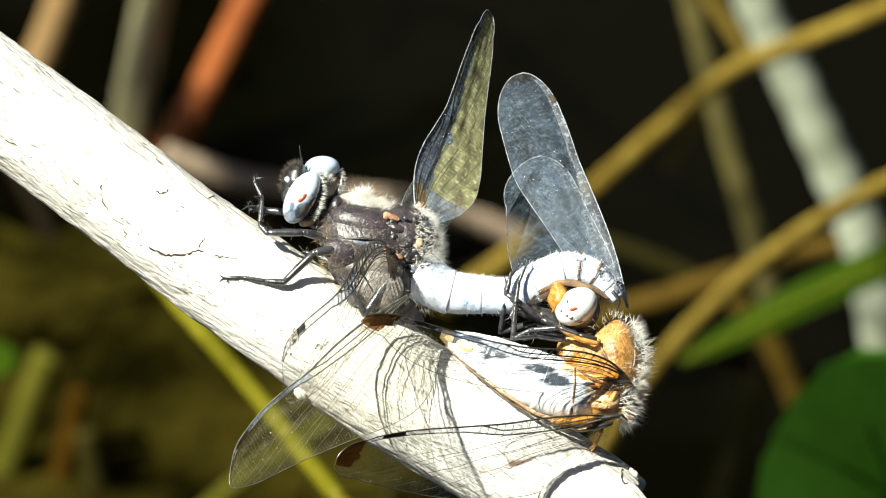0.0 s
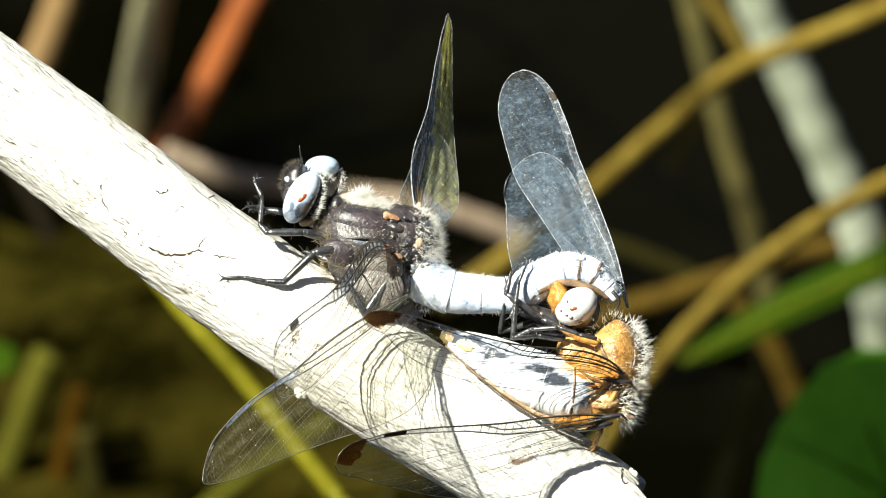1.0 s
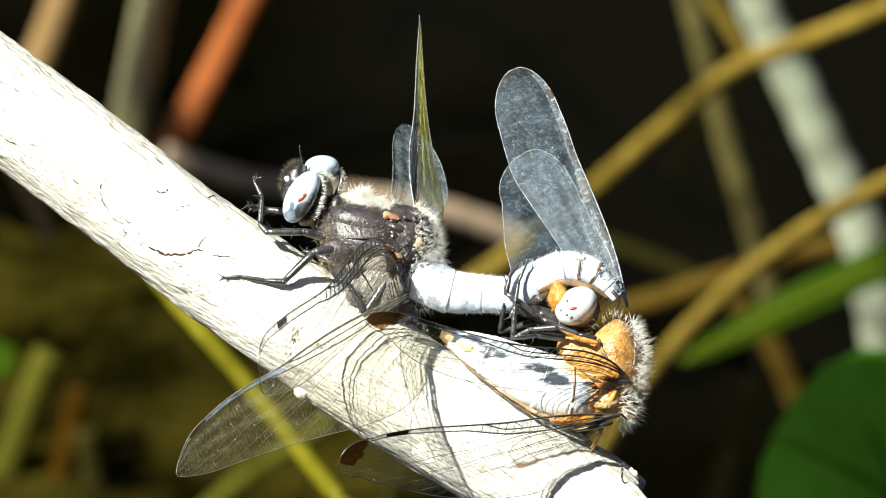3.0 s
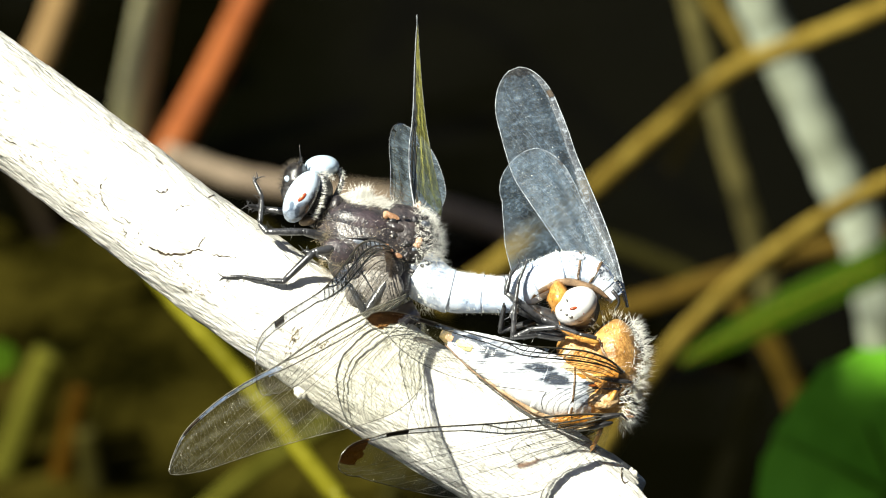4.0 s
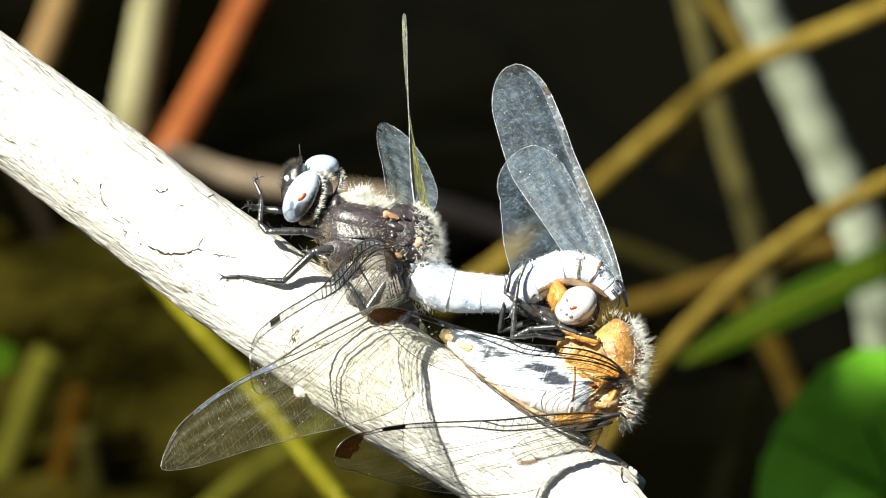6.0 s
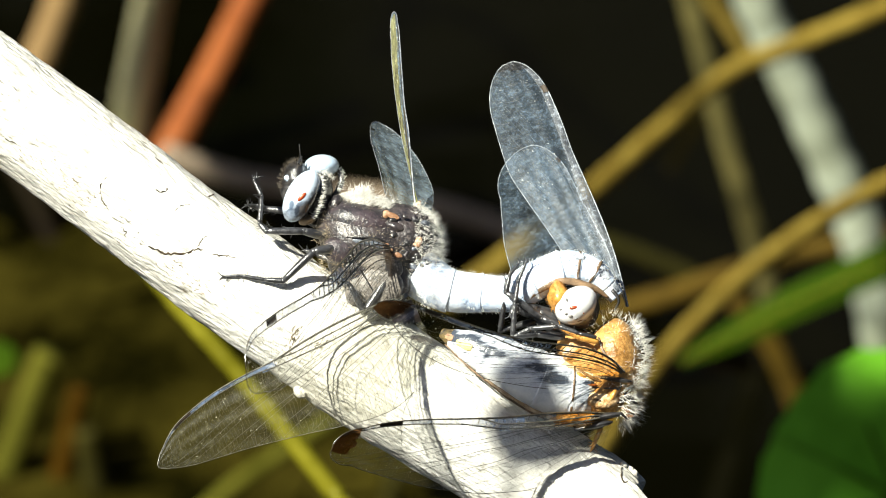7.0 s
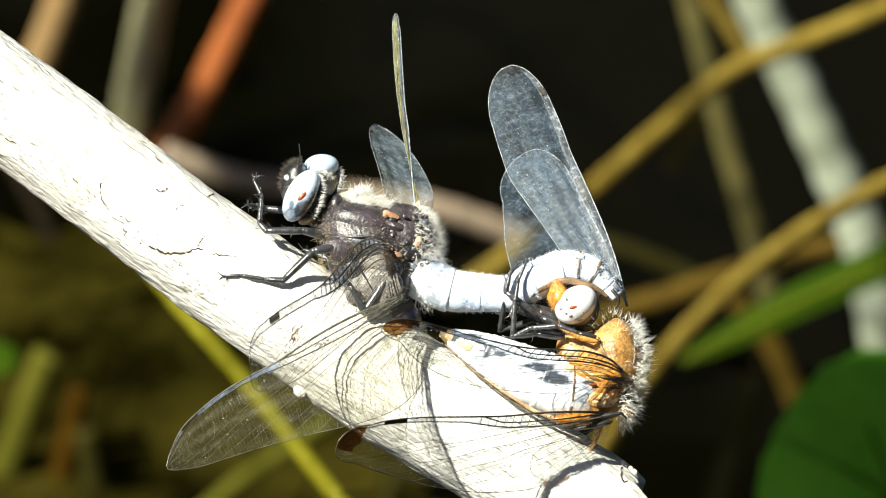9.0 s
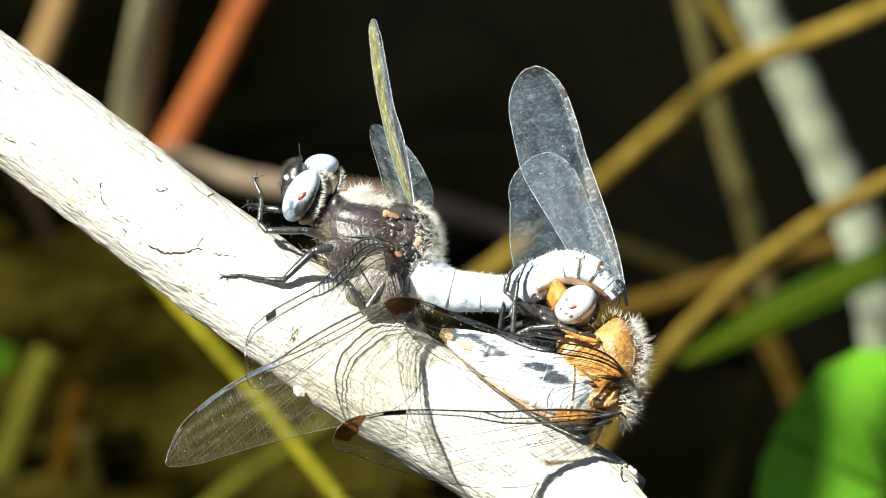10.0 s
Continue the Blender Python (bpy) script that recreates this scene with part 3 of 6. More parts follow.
def branch():
    root = thing("dead_branch", BR, "bleached barkless dead branch leaning out over the water", "branch")
    bm = bmesh.new()
    xs = [-1.38 + 1.28 * i / 90 for i in range(90)] + [-0.10 + 0.1262 * i / 330 for i in range(331)]
    sides = 110
    rings = []
    end = xs[-1]
    for x in xs:
        ring = []
        for j in range(sides):
            t = 2 * math.pi * j / sides
            v = branch_skin(x, t)
            c = branch_path(x)
            k = min(1.0, max(0.0, (end - x) / 0.0035))
            sh = 0.93 + 0.07 * math.sqrt(1 - (1 - k) ** 2)
            slant = (-0.0024 * math.cos(t) + 0.0026 * noise.noise(Vector((math.cos(t) * 3.5, math.sin(t) * 3.5, 7))) + 0.0012 * noise.noise(Vector((math.cos(t) * 11, math.sin(t) * 11, 3)))) * (1 - min(1, (end - x) / 0.012))
            ring.append(bm.verts.new(c + (v - c) * sh + Vector((slant, 0, 0))))
        rings.append(ring)
    for a, b in zip(rings, rings[1:]):
        for j in range(sides):
            bm.faces.new((a[j], b[j], b[(j + 1) % sides], a[(j + 1) % sides]))
    # broken, fibrous end
    prev = rings[-1]
    for s in (0.8, 0.55, 0.3):
        ring = []
        for j in range(sides):
            t = 2 * math.pi * j / sides
            q = Vector((end - 0.0024 * math.cos(t) * s + 0.0012 * (1 - s) - 0.0009 * noise.noise(Vector((math.cos(t) * 3 * s, math.sin(t) * 3 * s, 4))), math.cos(t) * RAD * 0.93 * s, math.sin(t) * RAD * 0.93 * s))
            ring.append(bm.verts.new(q))
        for j in range(sides):
            bm.faces.new((prev[j], ring[j], ring[(j + 1) % sides], prev[(j + 1) % sides]))
        prev = ring
    bm.faces.new(prev)
    part("stick", bm, MAT["wood"], root, "pale weathered wood with fine fibres")

    def place(x, y):
        """Branch length and angle below a spot of the drawing."""
        q = Matrix.Rotation(-AXIS, 4, "Z") @ (G(x, y, 95) - G(784, 739, 0))
        return q.x, math.acos(max(-0.98, min(0.98, q.y / RAD)))

    def crack(spots, wide, mat="crack"):
        bm = bmesh.new()
        run_pts = [place(*s) for s in spots]
        pts = []
        rng = random.Random(len(spots) * 7 + int(spots[0][0]))
        for (x0, t0), (x1, t1) in zip(run_pts, run_pts[1:]):
            for i in range(7):
                f = i / 7
                pts.append(branch_skin(x0 + (x1 - x0) * f + rng.uniform(-1, 1) * 0.00012, t0 + (t1 - t0) * f + rng.uniform(-1, 1) * 0.02))
        n = len(pts)
        rad = [wide * (0.25 + 0.75 * math.sin(math.pi * (i + 0.5) / n)) * rng.uniform(0.6, 1.2) for i in range(n)]
        loft(bm, pts, rad, 5, flat=0.7)
        part("crack", bm, MAT[mat], root)

    crack([(246, 432), (275, 440), (295, 450), (330, 447), (355, 438), (375, 446)], 0.00016)
    crack([(352, 438), (360, 426), (372, 412)], 0.00007)
    crack([(376, 448), (400, 448), (426, 452)], 0.0001)
    crack([(286, 342), (296, 336), (300, 330)], 0.00012)
    crack([(276, 336), (288, 342)], 0.00008)
    crack([(372, 344), (388, 336)], 0.0001)
    crack([(312, 372), (325, 362), (340, 360)], 0.00008)
    crack([(240, 422), (250, 410), (262, 392)], 0.00005)
    crack([(194, 312), (177, 333), (180, 360), (194, 384)], 0.00008)
    crack([(210, 400), (224, 412), (220, 431)], 0.00006)
    crack([(424, 398), (434, 388)], 0.00006)
    crack([(262, 248), (276, 256)], 0.00006)
    crack([(212, 386), (236, 398)], 0.00007)
    crack([(2, 258), (26, 268)], 0.00009)
    crack([(1096, 838), (1094, 858), (1100, 868), (1112, 862)], 0.00014)
    crack([(1098, 838), (1112, 836), (1122, 842)], 0.0001)
    # two weathered scars of short checks
    rng = random.Random(17)
    for (cx, cy, lx, ly, turn, count) in ((527, 590, 22, 9, -1.0, 30), (567, 609, 18, 8, -0.45, 22)):
        for _ in range(count):
            a, b = rng.gauss(0, 0.5) * lx, rng.gauss(0, 0.5) * ly
            x, y = cx + a * math.cos(turn) - b * math.sin(turn), cy + a * math.sin(turn) + b * math.cos(turn)
            ln = rng.uniform(4, 11)
            crack([(x, y), (x + ln * math.cos(turn), y + ln * math.sin(turn))], rng.uniform(0.00003, 0.00008), "scar")
    # weathered patches of short fibres along the grain, and a few stray checks
    for (cx, cy, lx, ly, count) in ((125, 334, 46, 20, 70), (342, 490, 60, 20, 80), (60, 300, 40, 14, 30)):
        for _ in range(count):
            a, b = rng.gauss(0, 0.6) * lx, rng.gauss(0, 0.55) * ly
            x, y = cx + a * 0.82 - b * 0.57, cy + a * 0.57 + b * 0.82
            ln = rng.uniform(4, 16)
            crack([(x, y), (x + ln * 0.82, y + ln * 0.57)], rng.uniform(0.000015, 0.00005), "scar")
    for _ in range(36):
        x = rng.uniform(10, 480)
        y = 180 + 0.70 * x + rng.triangular(0, 116, 104)
        ln = rng.uniform(4, 14)
        crack([(x, y), (x + ln * 0.82, y + ln * 0.57)], rng.uniform(0.00002, 0.00005))
    bm = bmesh.new()
    x, t = place(538, 688)
    c = branch_skin(x, t)
    ellipsoid(bm, c, (Vector((0.0009, 0.0003, 0)), Vector((-0.0003, 0.0008, 0)), Vector((0, 0, 0.0006))), 20, 14, 0.0004, 1500)
    part("knot", bm, MAT["wood"], root, "small pale knot on the wood")
    rng = random.Random(31)
    for (x, y, a) in ((1114, 846, 10), (1100, 838, 8)):
        bm = bmesh.new()
        x, t = place(x, y)
        q = branch_skin(min(x, 0.0245), t)
        a *= U
        ellipsoid(bm, q, (Vector((a, 0.3 * a, 0)), Vector((-0.4 * a, 0.7 * a, 0.1 * a)), Vector((0, 0, 0.5 * a))), 22, 16, 0.0004, 1100 + 100 * rng.random())
        part("splinter", bm, MAT["wood"], root, "frayed wood at the broken end")
    return root


# ---- wings ----
def wing(name, parent, length, hind, mats, rng, outline, tip=None, base=None, label="", arch=0.03, twist=0.0, olive=None, net_k=1.0, edge_k=1.0, vein_k=1.0, rung_k=1.0, rib_k=1.0, strip=0.34, tip_from=0.88, stigma=(0.825, 0.895), pleat=1.0):
    """A veined wing in its own space: x from the hinge to the tip, y from the front edge back.
    outline: front and rear edge at eleven even steps from hinge to tip, in shares of the length."""
    L = length
    front, rear = run(outline[0], 101), run(outline[1], 101)

    def along(vals, s):
        k = min(99, int(max(0.0, s) * 100))
        return vals[k] + (vals[k + 1] - vals[k]) * (min(1.0, s) * 100 - k)

    def edges(s):
        blunt = tip_from < 0.95
        a, b = along(front, min(s, tip_from) if blunt else s), along(rear, min(s, tip_from) if blunt else s)
        if s > tip_from:
            mid = (front[-1] + rear[-1]) / 2
            f = math.sqrt(max(0.0, 1 - ((s - tip_from) / (1 - tip_from)) ** 2))
            a, b = mid + (a - mid) * f, mid + (b - mid) * f
        return a * L, b * L

    def chord(s):
        a, b = edges(s)
        return max(0.0, b - a)

    def at(s, q):
        a, b = edges(s)
        y = a + (b - a) * q
        c = (b - a) / (0.22 * L)
        z = arch * L * (math.sin(math.pi * min(1, s)) * 0.35) - (0.0022 * pleat * L * math.cos(q * 26 + 3 * s) * (1 - 0.5 * s) * (1 - 0.6 * q) + 0.0014 * L * noise.noise(Vector((s * 9, q * 5, 2))) + 0.03 * L * q * q) * c
        t = twist * (1 - s)
        return Vector((s * L, y * math.cos(t) + z * math.sin(t), z * math.cos(t) - y * math.sin(t)))

    ns, nq = 110, 36
    bm = bmesh.new()
    su = lambda i: 0.4 * i / ns + 0.6 * math.sin(i / ns * math.pi / 2)
    grid = [[bm.verts.new(at(min(0.9965, su(i)), j / nq) + Vector((0, 0, 0.00004 * noise.noise(Vector((i * 0.7, j * 0.9, 0)))))) for j in range(nq + 1)] for i in range(ns + 1)]
    pick = []
    for i in range(ns):
        for j in range(nq):
            f = bm.faces.new((grid[i][j], grid[i + 1][j], grid[i + 1][j + 1], grid[i][j + 1]))
            s, q = su(i + 0.5), (j + 0.5) / nq
            k = 0
            if s > strip and q < rib_k * (0.6 if hind else 1.0) * (0.11 + 0.15 * math.sin(math.pi * min(1, s / 0.56))) * (1.0 if s < 0.56 else 0.9):
                k = 3
            if olive and olive[0] < s < 0.985 and q > olive[1] * min(1.0, 2.4 - 2 * s) + 0.14 * noise.noise(Vector((s * 14, q * 3, 5))):
                k = 4
            if tip and s > tip[0] + 0.02 * noise.noise(Vector((s * 9, q * 6, 1))) + 0.03 * q and q < tip[1]:
                k = 1
            if base and s < base[0] and base[1] <= q < base[2] * (1 - s / base[0] * 0.5):
                k = 2
            f.material_index = k
    skin = part(name, bm, mats["skins"], parent, label)

    def vein_mesh(vname, lines, mat, lab=""):
        bm = bmesh.new()
        for pts, r0, r1 in lines:
            n = len(pts)
            loft(bm, pts, [r0 + (r1 - r0) * i / max(1, n - 1) for i in range(n)], 4, caps=False)
        return part(vname, bm, mat, skin, lab)

    def line(fn, a, b, n):
        return [at(a + (b - a) * i / n, fn(a + (b - a) * i / n)) for i in range(n + 1)]

    main, fine = [], []
    # front edge, the two ribs behind it and the outline
    edge = [(line(lambda s: 0.0, 0.0, 0.9965, 120), 0.00017 * edge_k, 0.00007 * edge_k)]
    wide = rib_k * (0.6 if hind else 1.0)
    rib2 = lambda s: wide * (0.06 + 0.15 * math.sin(math.pi * min(1, s / 0.56)) + 0.05 * min(1, s))
    rib = lambda s: rib2(s) * 0.5
    main.append((line(lambda s: rib(s) * min(1, (0.5 - s) * 14), 0.0, 0.5, 30), 0.00011 * vein_k, 0.00008 * vein_k))
    main.append((line(rib2, 0.0, 0.97, 50), 0.00012 * vein_k, 0.00005 * vein_k))
    edge.append((line(lambda s: 1.0, 0.01, 0.9965, 120), 0.00004, 0.00005))
    edge.append(([at(0.9965, i / 8) for i in range(9)], 0.00006, 0.00005))
    # long veins that sweep back to the rear edge
    family = []
    for k, (q0, s0, s1, p) in enumerate([(0.10, 0.10, 1.02, 2.6), (0.14, 0.06, 0.97, 2.4), (0.18, 0.12, 0.92, 2.2), (0.22, 0.04, 0.84, 2.0), (0.27, 0.14, 0.77, 1.9),
                                         (0.30, 0.03, 0.68, 1.7), (0.38, 0.12, 0.60, 1.6), (0.40, 0.03, 0.50, 1.5), (0.5, 0.06, 0.41, 1.4), (0.55, 0.03, 0.31, 1.3), (0.66, 0.04, 0.22, 1.2), (0.78, 0.02, 0.13, 1.1)]):
        fn = lambda s, q0=q0, s0=s0, s1=s1, p=p: q0 + (1 - q0) * max(0.0, min(1.0, (s - s0) / (s1 - s0))) ** p
        family.append((fn, s0, min(s1, 0.99)))
        main.append((line(fn, s0, min(s1, 0.99), 26), vein_k * (0.00005 if k in (1, 3, 5) else 0.00003), 0.000018 * vein_k))
    # rungs of the front edge
    for k in range(15):
        s = 0.04 + 0.46 * k / 15
        main.append(([at(s, 0), at(s + 0.004, rib2(s))], 0.00006 * rung_k, 0.00005 * rung_k))
    main.append(([at(0.5, 0), at(0.506, rib2(0.5) * 0.5), at(0.503, rib2(0.5))], 0.00006, 0.00006))
    for k in range(10):
        s = 0.54 + 0.40 * k / 10
        fine.append(([at(s, 0), at(s + 0.006, rib2(s))], 0.000018, 0.000018))
    # net of small cells between the long veins
    whole = [(rib2, 0.05, 0.97)] + family + [(lambda s: 1.0, 0.05, 0.99)]
    for (f0, a0, b0), (f1, a1, b1) in zip(whole, whole[1:]):
        lo, hi = max(a0, a1), max(b0, b1)
        s = lo
        while s < hi:
            s += rng.uniform(0.012, 0.022) * (0.75 if s > 0.5 else 1.0)
            if s >= 0.985:
                break
            qa, qb = min(1, f0(s)), min(1, f1(min(s + 0.004, 0.99)))
            if abs(qb - qa) < 0.012:
                continue
            gap = abs(qb - qa) * chord(s)
            m = max(1, int(gap / 0.0009 + rng.random() * 0.6))
            pa = at(s, qa)
            for i in range(m):
                f = (i + 1 + (rng.uniform(-0.25, 0.25) if i + 1 < m else 0)) / m
                off = rng.uniform(-0.004, 0.004) + (0.007 if i % 2 else 0.0)
                pb = at(min(0.99, s + off), qa + (qb - qa) * f)
                fine.append(([pa, pb], 0.0000105 * net_k, 0.000009 * net_k))
                if i + 1 < m:
                    fine.append(([pb, at(min(0.99, s + 0.011 + rng.uniform(0, 0.006)), qa + (qb - qa) * (f + rng.uniform(-0.1, 0.1)))], 0.0000095 * net_k, 0.0000085 * net_k))
                pa = pb
    vein_mesh("edge_vein", edge, mats["edge"], "stiff rim of the wing")
    vein_mesh("vein", main, mats["vein"], "dark long veins of the wing")
    tagged(vein_mesh("vein_net", fine, MAT["net"], "fine net of dark cross veins"), kind="stuff")
    # dust caught on the skin
    bm = bmesh.new()
    for _ in range(100):
        s, q = rng.uniform(0.1, 0.97), rng.uniform(0.05, 0.97)
        r = 0.000014 + 0.00005 * rng.random() ** 3
        p = at(s, q) + Vector((0, 0, rng.choice((1, -1)) * r))
        bmesh.ops.create_icosphere(bm, subdivisions=1, radius=r * rng.uniform(0.7, 1.3), matrix=Matrix.Translation(p))
    tagged(part("dust", bm, MAT["hair"], skin, "pale dust grains on the wing"), kind="stuff")
    # pigmented cell on the front edge
    bm = bmesh.new()
    lo, hi = stigma
    top = [[bm.verts.new(at(lo + (hi - lo) * i / 6, rib2(lo) * j / 2 * 0.8) + Vector((0, 0, sgn * 0.00008))) for j in range(3)] for sgn in (1, -1) for i in range(7)]
    for o in (0, 7):
        for i in range(6):
            for j in range(2):
                q = [top[o + i][j], top[o + i + 1][j], top[o + i + 1][j + 1], top[o + i][j + 1]]
                bm.faces.new(q if o == 0 else q[::-1])
    for i in range(6):
        for j in (0, 2):
            bm.faces.new((top[i][j], top[i + 1][j], top[7 + i + 1][j], top[7 + i][j]))
    part("pterostigma", bm, MAT["stigma"], skin, "black cell on the front edge")
    return skin


def wing_pose(root, mark, frac, length, near, hint):
    """The pose of a wing in its insect's space: hinge, a spot of its front edge in the drawing, how far out that is, and the way its rear edge faces."""
    r = G(*root)
    lo, hi = 0.0, length * frac / U
    want = length * frac
    sgn = 1 if near else -1
    for _ in range(40):
        w = (lo + hi) / 2
        q = G(mark[0], mark[1], root[2] + sgn * w)
        if (q - r).length < want:
            lo = w
        else:
            hi = w
    e1 = (G(mark[0], mark[1], root[2] + sgn * lo) - r).normalized()
    e2 = Vector(hint)
    e2 = (e2 - e1 * e2.dot(e1)).normalized()
    e3 = e1.cross(e2)
    m = Matrix((e1, e2, e3)).transposed().to_4x4()
    return Matrix.Translation(r) @ m


# ---- insects: shared parts ----
def leg(root, joints, radii, mat, rng, hair=True, label=""):
    """A jointed, spiny leg: one mesh, hip to claw."""
    bm = bmesh.new()
    pts = [G(*j) for j in joints]
    for i in range(len(pts) - 1):
        a, b = pts[i], pts[i + 1]
        n = 7
        line_pts = [a.lerp(b, k / (n - 1)) for k in range(n)]
        rr = [(radii[i] + (radii[i + 1] - radii[i]) * k / (n - 1)) * U * (1 + 0.16 * math.sin(math.pi * k / (n - 1))) for k in range(n)]
        loft(bm, line_pts, rr, 9)
        ellipsoid(bm, b, (Vector((1, 0, 0)) * radii[i + 1] * U * 1.03, Vector((0, 1, 0)) * radii[i + 1] * U * 1.03, Vector((0, 0, 1)) * radii[i + 1] * U * 1.03), 9, 7)
        if hair and i >= 1:
            d = (b - a).normalized()
            spots = []
            for k in range(12):
                p = a.lerp(b, (k + 0.5) / 12)
                o = d.orthogonal().normalized()
                o = Matrix.Rotation(rng.uniform(0, 6.28), 3, d) @ o
                spots.append((p + o * radii[i + 1] * U * 0.8, (o + d * 0.6).normalized()))
            hairs(bm, spots, 13 * U, 0.7 * U, spread=0.2, rng=rng)
    # two claws
    d = (pts[-1] - pts[-2]).normalized()
    o = d.orthogonal().normalized()
    for s in (1, -1):
        loft(bm, [pts[-1], pts[-1] + (d + o * s * 0.6) * 6 * U, pts[-1] + (d * 1.3 + o * s * 1.3) * 9 * U], [1.6 * U, 1.2 * U, 0.4 * U], 5)
    return part("leg", bm, mat, root, label)


def segments(root, path, radii, cuts, mats, ring_mat, up, flat, rng, fuzz=0, rims=(), name="abdomen_segment"):
    """An abdomen in overlapping segments along a path."""
    n = 160
    pts = spline(path, n)
    rad = run(radii, n)
    for k, (a, b) in enumerate(zip(cuts, cuts[1:])):
        i0, i1 = int(a * (n - 1)), min(n - 1, int(b * (n - 1)) + 1)
        sub = pts[i0:i1 + 1]
        m = len(sub)
        rr = [rad[i0 + i] * (0.972 + 0.028 * min(1, 4 * i / m) + (0.022 if i > m - 5 else 0)) for i in range(m)]
        bm = bmesh.new()
        loft(bm, sub, rr, 24, up=up, flat=flat, rough=0.00006, seed=k)
        seg = part(name, bm, mats[k % len(mats)], root)
        bm = bmesh.new()
        loft(bm, sub[-4:-1], [rr[-3] * 1.006] * 3, 24, up=up, flat=flat)
        if k in rims:
            part("rim", bm, ring_mat, seg, "thin dark segment rim")
        else:
            bm.free()
        if fuzz:
            bm = bmesh.new()
            spots = []
            for _ in range(int(fuzz * (b - a))):
                i = rng.randrange(m - 1)
                d = (sub[i + 1] - sub[i]).normalized()
                o = Matrix.Rotation(rng.uniform(0, 6.28), 3, d) @ d.orthogonal().normalized()
                spots.append((sub[i] + o * rr[i] * 0.97 * (flat if abs(o.z) > 0.7 else 1), (o + d * 0.5).normalized()))
            hairs(bm, spots, 7.5 * U, 0.32 * U, spread=0.5, rng=rng)
            tagged(part("hair", bm, MAT["hair"], seg, "short pale hairs"), kind="stuff")


def scale_patch(root, path, radii, flat, u, t, mat, label, seed=0.0, lift=1.075):
    """A thin raised patch that follows a body's skin: u from and to along the path, t from and to round it in degrees; ragged at its edges, which sink in."""
    n = 120
    pts, rad = spline(path, n), run(radii, n)
    bm = bmesh.new()
    grid = []
    nu, nt = 40, 14
    for i in range(nu + 1):
        row = []
        for j in range(nt + 1):
            fu, ft = i / nu, j / nt
            k = (u[0] + (u[1] - u[0]) * fu) * (n - 1)
            k0 = min(n - 2, int(k))
            p = pts[k0].lerp(pts[k0 + 1], k - k0)
            d = (pts[k0 + 1] - pts[k0]).normalized()
            a = d.cross(Vector((0, 0, 1))).normalized()
            b = a.cross(d)
            mid = (t[0] + t[1]) / 2
            half = (t[1] - t[0]) / 2 * math.sin(math.pi * (0.06 + 0.88 * fu)) ** 0.45 * (1 + 0.28 * noise.noise(Vector((fu * 7, seed, 1 if ft > 0.5 else 5))))
            ang = radians(mid + half * (2 * ft - 1) + 5 * noise.noise(Vector((fu * 22, ft * 2, seed))))
            edge = min(fu, 1 - fu, ft * 0.5, (1 - ft) * 0.5)
            r = (rad[k0] + (rad[k0 + 1] - rad[k0]) * (k - k0)) * (0.995 + (lift - 0.995) * min(1.0, edge * 18))
            row.append(bm.verts.new(p + a * (math.cos(ang) * r) + b * (math.sin(ang) * r * flat)))
        grid.append(row)
    for i in range(nu):
        for j in range(nt):
            bm.faces.new((grid[i][j], grid[i + 1][j], grid[i + 1][j + 1], grid[i][j + 1]))
    return part("abdomen_patch", bm, mat, root, label)


def comb(bm, line_pts, n, way, length, width, rng, spread=0.35, jitter=1.5):
    """Bristles set along a line, all leaning one way."""
    pts = spline([G(*p) for p in line_pts], 60)
    spots = []
    for _ in range(n):
        p = pts[rng.randrange(60)] + Vector((rng.gauss(0, 1), rng.gauss(0, 1), rng.gauss(0, 1))) * jitter * U
        spots.append((p, Vector(way).normalized()))
    hairs(bm, spots, length, width, spread=spread, rng=rng)


# ---- the male, perched on the branch ----
MALE_FORE, MALE_HIND = 582 * U, 562 * U
FEM_FORE, FEM_HIND = 575 * U, 560 * U
# front and rear edges of the wings, in shares of their length
NEAR_FORE = ([0, -0.045, -0.058, -0.042, -0.02, -0.004, 0, 0, 0.004, 0.02, 0.10], [0.12, 0.15, 0.17, 0.18, 0.19, 0.20, 0.21, 0.215, 0.21, 0.19, 0.12])
SICKLE = ([0, -0.01, -0.016, -0.016, -0.01, 0, 0, 0.003, 0.018, 0.048, 0.12], [0.20, 0.27, 0.30, 0.295, 0.275, 0.25, 0.228, 0.207, 0.19, 0.172, 0.14])
FAR_FORE = ([0, -0.01, -0.015, -0.01, -0.005, 0, 0, 0, 0, 0.005, 0.03], [0.07, 0.11, 0.14, 0.165, 0.185, 0.198, 0.20, 0.20, 0.20, 0.19, 0.14])
FAR_HIND = ([0, -0.04, -0.06, -0.055, -0.035, -0.015, -0.01, -0.008, -0.004, 0.004, 0.04], [0.05, 0.125, 0.165, 0.172, 0.165, 0.153, 0.14, 0.128, 0.115, 0.095, 0.05])
NEAR_FORE_F = ([0, -0.033, -0.042, -0.03, -0.01, 0, 0.004, 0.004, 0.004, 0.008, 0.05], [0.10, 0.13, 0.155, 0.17, 0.18, 0.185, 0.18, 0.165, 0.135, 0.09, 0.05])
NEAR_HIND_F = ([0, -0.006, -0.008, -0.006, 0, 0, 0, 0, 0.006, 0.026, 0.085], [0.12, 0.20, 0.25, 0.26, 0.26, 0.25, 0.235, 0.212, 0.186, 0.155, 0.10])
FAR_FORE_F = ([0, -0.01, -0.016, -0.016, -0.012, -0.006, 0, 0, 0.004, 0.02, 0.09], [0.08, 0.10, 0.12, 0.14, 0.162, 0.185, 0.205, 0.205, 0.20, 0.19, 0.10])
